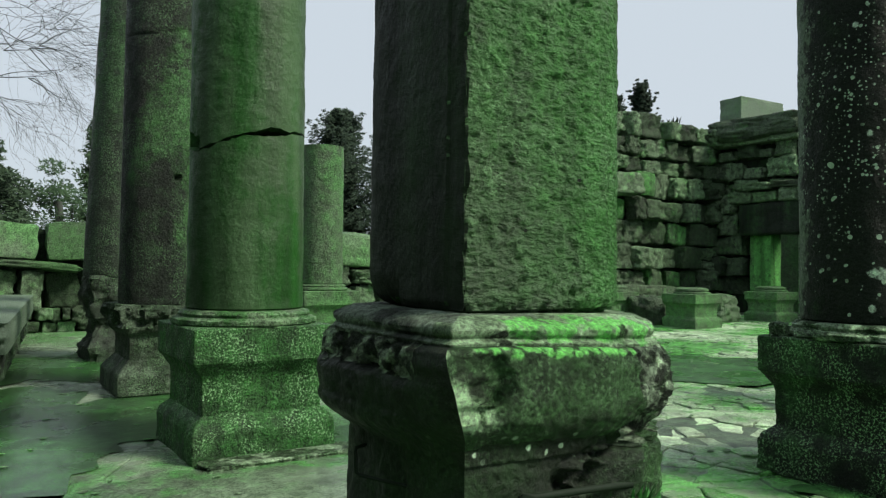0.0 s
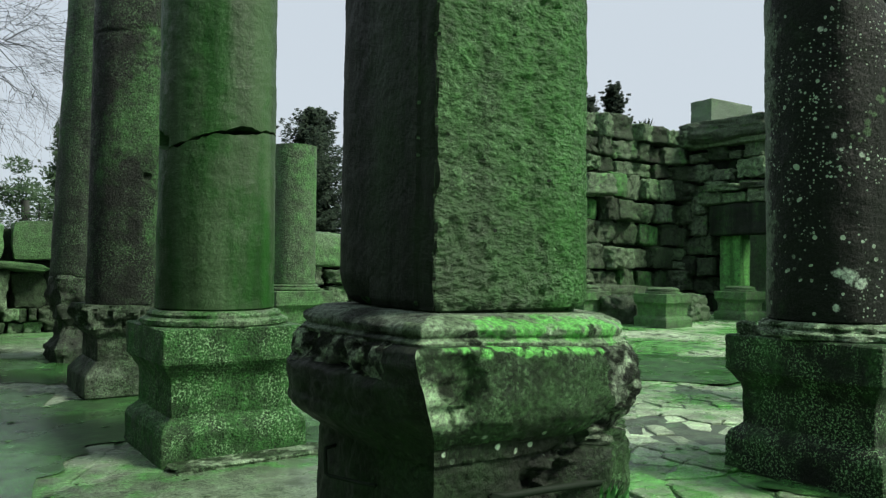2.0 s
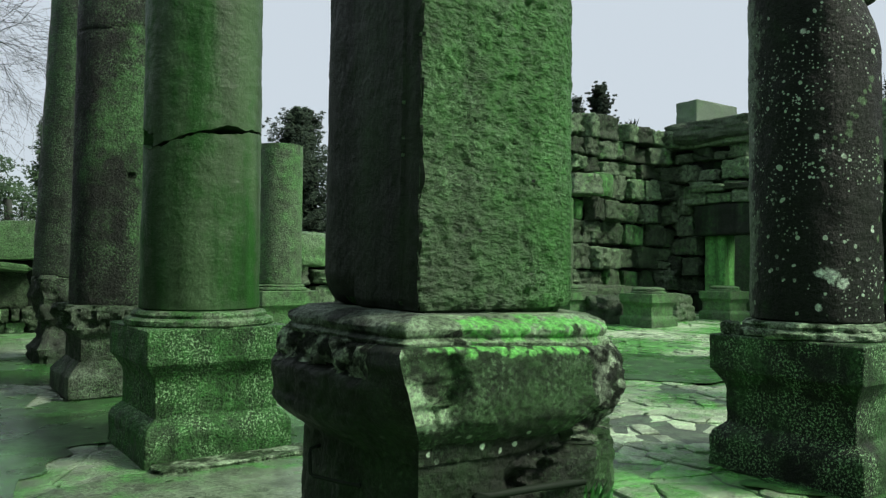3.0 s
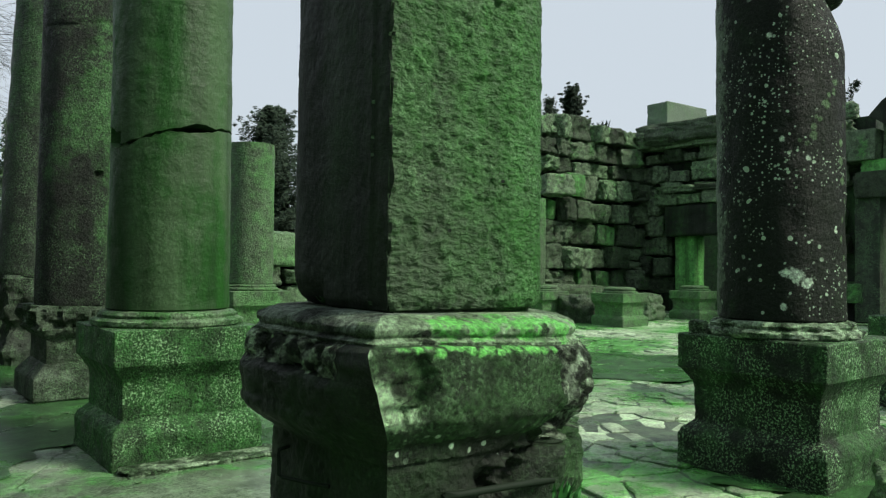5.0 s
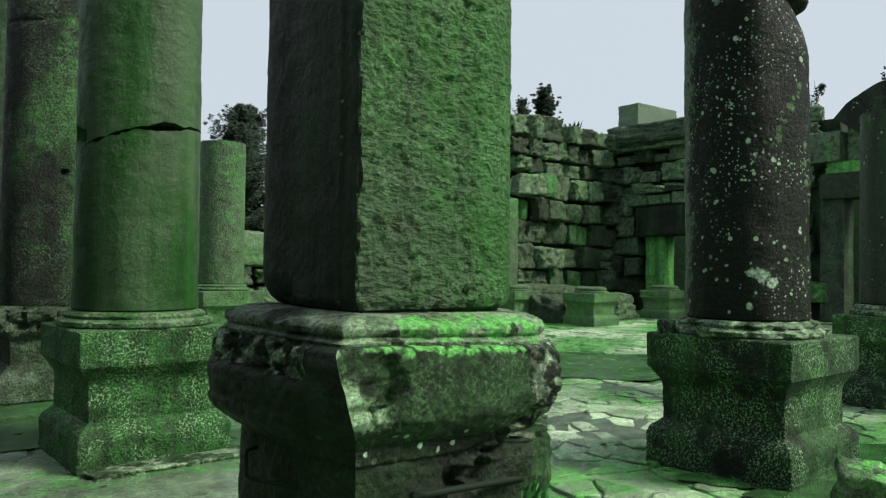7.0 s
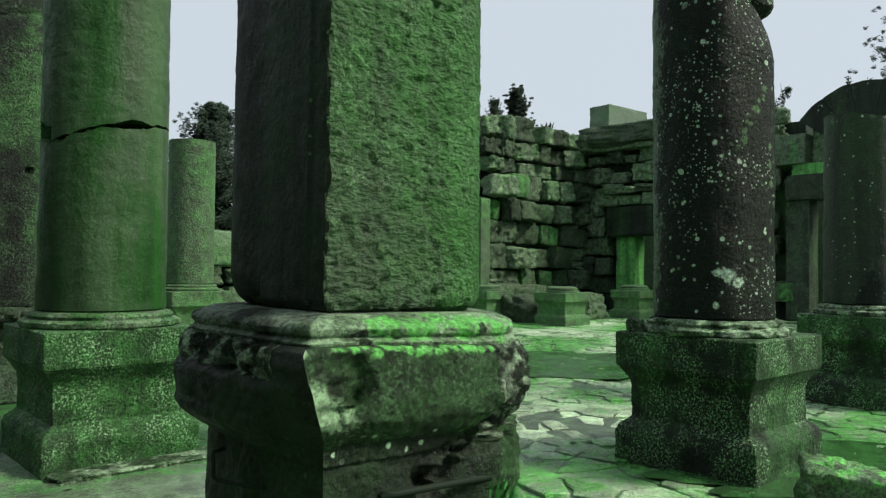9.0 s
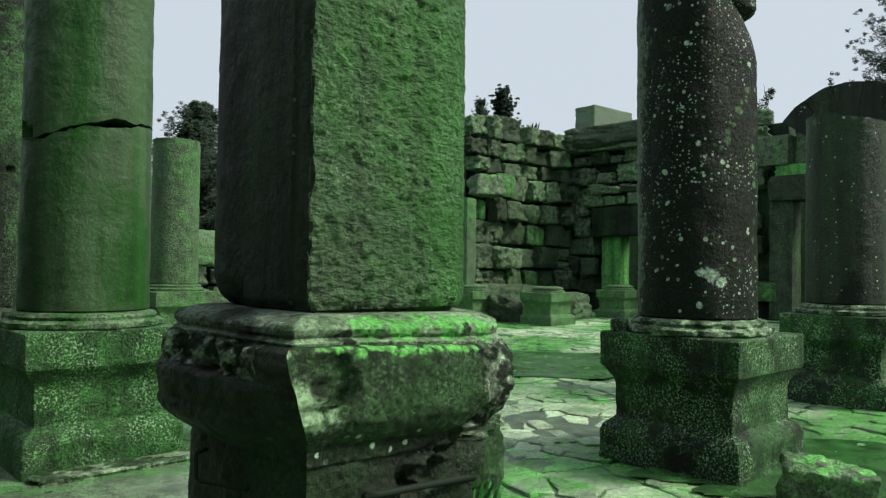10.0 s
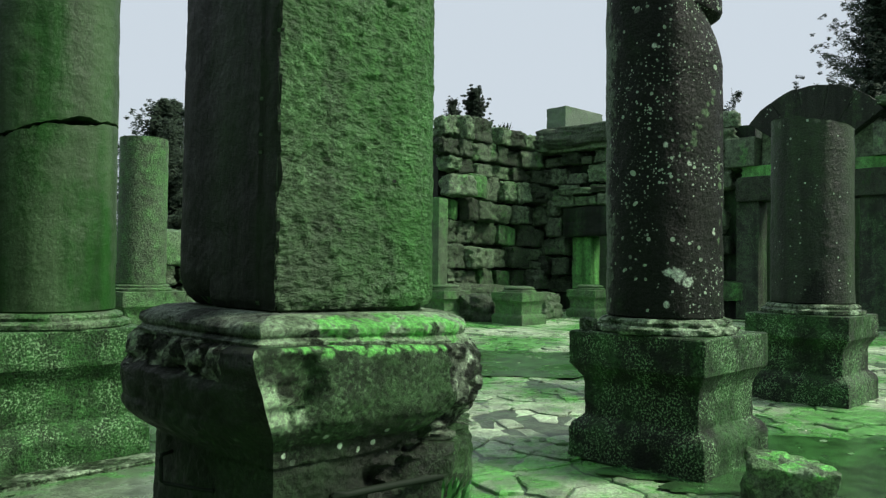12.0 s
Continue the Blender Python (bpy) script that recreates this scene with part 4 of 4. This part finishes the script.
def conifer(name, x, y, height, radius, seed, label, mat, slim=False, base=0.8, leaf=0.11, dens=1.0):
    tree = thing(name, pose(x, y, -0.1), label, "tree")
    rng = random.Random(seed)
    link("trunk", tube("trunk", [(0, 0, 0), (0.03, 0, height * 0.5), (0, 0, height * 0.97)], 0.03 + height * 0.012, M_BARK), tree)
    verts, faces = [], []
    z = base
    while z < height:
        t = (z - base) / (height - base)
        r = radius * (1 - t) ** (0.6 if slim else 0.7)
        for _ in range(10 if not slim else 8):
            a = rng.uniform(0, 2 * math.pi)
            out = r * (rng.uniform(0.35, 1.25) if not slim else rng.uniform(0.25, 1.0)) + 0.05
            rise = rng.uniform(0.2, 0.7) if not slim else rng.uniform(0.9, 1.5)
            for j in range(6):
                f = (j + 0.6) / 6
                q = (1.08 - f) * (0.13 if slim else 0.09 * radius + 0.09) + 0.02
                c = Vector((math.cos(a) * out * f, math.sin(a) * out * f, z + rise * out * f * f + rng.uniform(-0.05, 0.05)))
                leaf_cloud(verts, faces, c, (q, q, q * 0.8), int(11 * dens * (1.3 - 0.8 * f)), leaf * (1.1 - 0.5 * f), rng)
        z += 0.24 if radius > 1 else 0.18
    link("crown", mesh_from("crown", verts, faces, mat, False), tree)


def bushy_tree(x, y, height, radius, seed, label, mat, low=0.8, dense=1.0):
    tree = thing("broadleaf_tree", pose(x, y, -0.1), label, "tree")
    rng = random.Random(seed)
    verts, faces = [], []
    link("trunk", tube("trunk", [(0, 0, 0), (0.1, 0.05, height * 0.3), (0.0, 0.1, height * 0.75)], 0.12, M_BARK), tree)
    limbs_v, limbs_f = [], []
    for _ in range(9):
        a, z = rng.uniform(0, 6.28), height * rng.uniform(0.2, 0.6)
        limb(limbs_v, limbs_f, Vector((0, 0, z)), Vector((math.cos(a), math.sin(a), 0.7)).normalized(), radius * 1.0, 0.05, 1, rng)
    link("limbs", mesh_from("limbs", limbs_v, limbs_f, M_BARK), tree)
    for _ in range(40):
        a, q = rng.uniform(0, 6.28), rng.uniform(0.1, 1) ** 0.6
        z = rng.uniform(low, height)
        w = radius * q * math.sqrt(max(0.08, 1 - ((z - low) / (height - low) - 0.35) ** 2 * 2))
        leaf_cloud(verts, faces, Vector((math.cos(a) * w, math.sin(a) * w, z)), (0.42, 0.42, 0.3), int(90 * dense), 0.085, rng)
    link("crown", mesh_from("crown", verts, faces, mat, False), tree)


bare_tree(-1.9, 17.5)
bushy_tree(0.9, 25.4, 5.1, 1.1, 3, "dense evergreen tree behind the low wall", M_LEAF_DARK, dense=3.0)
bushy_tree(2.9, 26.8, 4.3, 1.1, 8, "small leafy tree with open branches behind the wall", M_LEAF)
conifer("conifer", 4.3, 28.4, 6.3, 1.6, 12, "conifer with spreading boughs behind the columns", M_LEAF)
conifer("conifer", 11.7, 24.6, 6.8, 3.8, 21, "dark dense conifer behind the low wall", M_CYPRESS, dens=4.0, leaf=0.09)
conifer("conifer", 13.9, 23.9, 6.1, 3.6, 22, "dark broad conifer behind the low wall", M_CYPRESS, dens=1.6)
conifer("cypress", 19.9, 17.85, 7.75, 1.6, 31, "narrow dark cypress behind the side wall", M_CYPRESS, True, 2.0, 0.075, 5.0)
conifer("cypress", 19.1, 18.2, 7.2, 1.2, 33, "thin young cypress behind the side wall", M_CYPRESS, True, 2.0, 0.06, 2.0)
conifer("cedar", 31.4, 7.75, 13.5, 4.6, 41, "tall dark conifer behind the front wall", M_CYPRESS, dens=4.0, leaf=0.1)
conifer("conifer", 28.4, 7.4, 7.6, 2.4, 44, "dark spreading conifer behind the front wall", M_CYPRESS, dens=1.4)
bushy_tree(25.4, 15.3, 6.2, 1.2, 46, "leafy tree seen beyond the wall's end", M_CYPRESS)


# ---- weeds on the walls and paving ----
def weeds(x, y, z, h, n, seed, label):
    rng = random.Random(seed)
    verts, faces = [], []
    for _ in range(n):
        a = rng.uniform(0, 6.28)
        b = Vector((rng.gauss(0, h * 0.3), rng.gauss(0, h * 0.3), 0))
        t = b + Vector((math.cos(a) * h * 0.5, math.sin(a) * h * 0.5, h * rng.uniform(0.5, 1.1)))
        w = Vector((-math.sin(a), math.cos(a), 0)) * h * 0.07
        k_ = len(verts)
        m = (b + t) / 2 + Vector((0, 0, h * 0.12))
        verts += [b - w, b + w, m + w, m - w, t]
        faces += [(k_, k_ + 1, k_ + 2, k_ + 3), (k_ + 3, k_ + 2, k_ + 4)]
    return tagged(link("weeds", mesh_from("weeds", verts, faces, M_GRASS if z < 1 else M_CYPRESS, False), None, "", pose(x, y, z)), label, "weeds")


weeds(17.0, 14.1, 5.15, 0.3, 40, 3, "small sprig growing on the wall top")
bush = thing("bush", pose(19.1, 8.2, 5.25), "small dark bush growing on the wall top", "bush")
rng = random.Random(4)
verts, faces = [], []
limb(verts, faces, Vector((0, 0, -0.1)), Vector((0.05, -0.25, 1)).normalized(), 0.5, 0.02, 1, rng)
link("stem", mesh_from("stem", verts, faces, M_BARK), bush)
verts, faces = [], []
for yy, zz, q in ((0.22, 0.12, 0.14), (0.0, 0.2, 0.16), (-0.14, 0.38, 0.13), (-0.2, 0.5, 0.08), (0.38, 0.08, 0.08)):
    leaf_cloud(verts, faces, Vector((0, yy, zz)), (q, q, q), 70, 0.06, rng)
link("crown", mesh_from("crown", verts, faces, M_CYPRESS, False), bush)
weeds(1.74, 1.60, 0.43, 0.10, 90, 6, "fresh green weeds sprouting beside the pedestal")

pipe = thing("water_pipe", pose(0, 0, 0), "thin dark metal pipe fixed along the corner pedestal", "pipe")
link("tube", tube("tube", [(1.30, 1.61, 0.552), (1.31, 1.583, 0.552), (1.34, 1.575, 0.55), (1.55, 1.575, 0.54), (1.72, 1.575, 0.528), (1.75, 1.583, 0.526), (1.76, 1.62, 0.525)], 0.011, M_PIPE), pipe)
clamp = thing("iron_clamp", pose(0, 0, 0), "thin bent iron strap at the pedestal's dark side", "clamp")
link("strap", tube("strap", [(1.10, 2.10, 0.615), (1.062, 2.09, 0.612), (1.056, 2.08, 0.60), (1.056, 2.075, 0.54), (1.062, 2.06, 0.535), (1.075, 1.9, 0.55), (1.10, 1.85, 0.55)], 0.006, M_PIPE), clamp)

# ---- puddles ----
def puddle(x, y, rx, ry, turn, seed, label, z=0.007, mat=None):
    verts, n = [(0, 0, 0)], 160
    for i in range(n):
        a = 2 * math.pi * i / n
        r = 1 + 0.5 * fract((math.cos(a), math.sin(a), 0), 1.8, 5, seed)
        verts.append((rx * r * math.cos(a), ry * r * math.sin(a), 0))
    faces = [(0, 1 + i, 1 + (i + 1) % n) for i in range(n)]
    return tagged(link("puddle", mesh_from("puddle", verts, faces, mat or M_PUDDLE, False), None, "", pose(x, y, z, 0, 0, turn)), label, "puddle")


puddle(7.6, 5.7, 3.4, 1.3, -35, 3.0, "shallow green rain puddle on the paving", 0.013)
puddle(0.35, 5.9, 2.1, 1.2, 62, 5.0, "shallow dark green puddle on the worn paving", 0.006)
puddle(0.7, 9.2, 1.5, 1.2, 20, 7.0, "shallow green rain puddle beside the platform", 0.006)
puddle(5.35, 1.25, 1.5, 0.75, -25, 9.0, "green rain puddle beside the boulder", 0.013)
puddle(-0.35, 7.6, 0.7, 1.9, 8, 23.0, "dark rain puddle along the platform", 0.007)
puddle(3.0, 4.4, 1.0, 0.6, 20, 13.0, "small green puddle between the pedestals", 0.004)
puddle(0.95, 3.55, 1.3, 0.75, 10, 15.0, "thin green film of water before the pedestal", 0.006, M_FILM)


# ---- paving of irregular flagstones ----
def flag_cells(x0, x1, y0, y1, step, rng):
    """Irregular paving: cells round scattered points, as (centre, outline)."""
    nx, ny = int((x1 - x0) / step), int((y1 - y0) / step)
    pts = {(i, j): Vector((x0 + (i + 0.5 + rng.uniform(-0.49, 0.49)) * step, y0 + (j + 0.5 + rng.uniform(-0.49, 0.49)) * step)) for i in range(nx) for j in range(ny)}
    cells = []
    for (i, j), p in pts.items():
        poly = [p + Vector(q) * step * 1.4 for q in ((-1, -1), (1, -1), (1, 1), (-1, 1))]
        for di in range(-2, 3):
            for dj in range(-2, 3):
                q = pts.get((i + di, j + dj))
                if q is None or (di == 0 and dj == 0):
                    continue
                d, m = q - p, (p + q) / 2
                lim = m.dot(d)
                out = []
                for a, b in zip(poly, poly[1:] + poly[:1]):
                    sa, sb = a.dot(d) - lim, b.dot(d) - lim
                    if sa <= 0:
                        out.append(a)
                    if sa * sb < 0:
                        out.append(a + (b - a) * (sa / (sa - sb)))
                poly = out
                if len(poly) < 3:
                    break
        if len(poly) >= 3:
            cells.append((p, poly))
    return cells


def flag_mesh(p, poly, gap, z, rng, verts, faces, slope=0.012):
    """One slab with an eased edge; outline shrunk by the joint."""
    k_ = len(verts)
    ragged = []
    for a, b in zip(poly, poly[1:] + poly[:1]):
        ragged.append(a)
        if (b - a).length > 0.12:
            ragged += [a.lerp(b, t_) + (b - a).orthogonal() * rng.uniform(-0.07, 0.07) for t_ in (0.35, 0.68)]
    poly = ragged
    n = len(poly)
    tilt = (rng.uniform(-slope, slope), rng.uniform(-slope, slope))
    for inset, dz in ((0.0, -0.05), (0.0, -0.006), (0.014, 0.0)):
        for q in poly:
            d = q - p
            q2 = p + d * max(0.3, 1 - (gap + inset) / max(0.05, d.length))
            verts.append((q2.x, q2.y, z + dz + tilt[0] * d.x + tilt[1] * d.y))
    for r in range(2):
        for i in range(n):
            a, b = k_ + r * n + i, k_ + r * n + (i + 1) % n
            faces.append((a, b, b + n, a + n))
    faces.append(tuple(k_ + 2 * n + i for i in range(n)))


rng = random.Random(17)
flags = flag_cells(-2.5, 17.0, -1.0, 13.6, 0.27, rng)
flags = [c for c in flags if c[0].x > 0.56 * c[0].y - 0.1]       # small broken flags; larger worn slabs lie in the aisle
flags.sort(key=lambda c: (c[0] - Vector((1.8, 2.2))).length if c[0].x + c[0].y > 1.8 else 99)
for p, poly in flags[:300]:
    v, f = [], []
    flag_mesh(Vector((0, 0)), [q - p for q in poly], rng.uniform(0.003, 0.015), rng.uniform(-0.014, 0.010), rng, v, f)
    link("flagstone", mesh_from("flagstone", v, f, M_FLAG, False), FLOOR, "", pose(p.x, p.y, 0))
v, f = [], []
for p, poly in flags[300:]:
    flag_mesh(p, poly, rng.uniform(0.003, 0.015), rng.uniform(-0.014, 0.010), rng, v, f)
tagged(link("far_flagstones", mesh_from("far_flagstones", v, f, M_FLAG, False), FLOOR), kind="stuff")


aisle = [c for c in flag_cells(-1.7, 8.6, 0.2, 13.5, 0.82, rng) if c[0].x <= 0.56 * c[0].y - 0.1 + 0.3]
for p, poly in aisle:
    v, f = [], []
    flag_mesh(Vector((0, 0)), [q - p for q in poly], rng.uniform(0.003, 0.008), rng.uniform(-0.004, 0.001), rng, v, f, 0.001)
    link("paving_slab", mesh_from("paving_slab", v, f, M_WORN, False), FLOOR, "", pose(p.x, p.y, 0))


# ---- flakes of stone and leaf litter on the wet paving ----
rng = random.Random(29)
v, f = [], []
for _ in range(700):
    x, y = rng.uniform(-0.5, 11), rng.uniform(0.8, 11)
    k_, n, r = len(v), rng.randint(4, 6), rng.uniform(0.006, 0.035) * (1 + 0.06 * (x + y))
    for i in range(n):
        a = 2 * math.pi * (i + rng.uniform(-0.3, 0.3)) / n
        v.append((x + r * math.cos(a), y + 0.6 * r * math.sin(a), 0.014 + rng.uniform(-0.002, 0.002)))
    v.append((x, y, 0.005))
    f.append(tuple(range(k_, k_ + n)))
    f += [(k_ + (i + 1) % n, k_ + i, k_ + n) for i in range(n)]
tagged(link("stone_flakes", mesh_from("stone_flakes", v, f, M_PALE_WALL, False)), "pale stone flakes and litter scattered on the wet paving", "litter", kind="stuff")
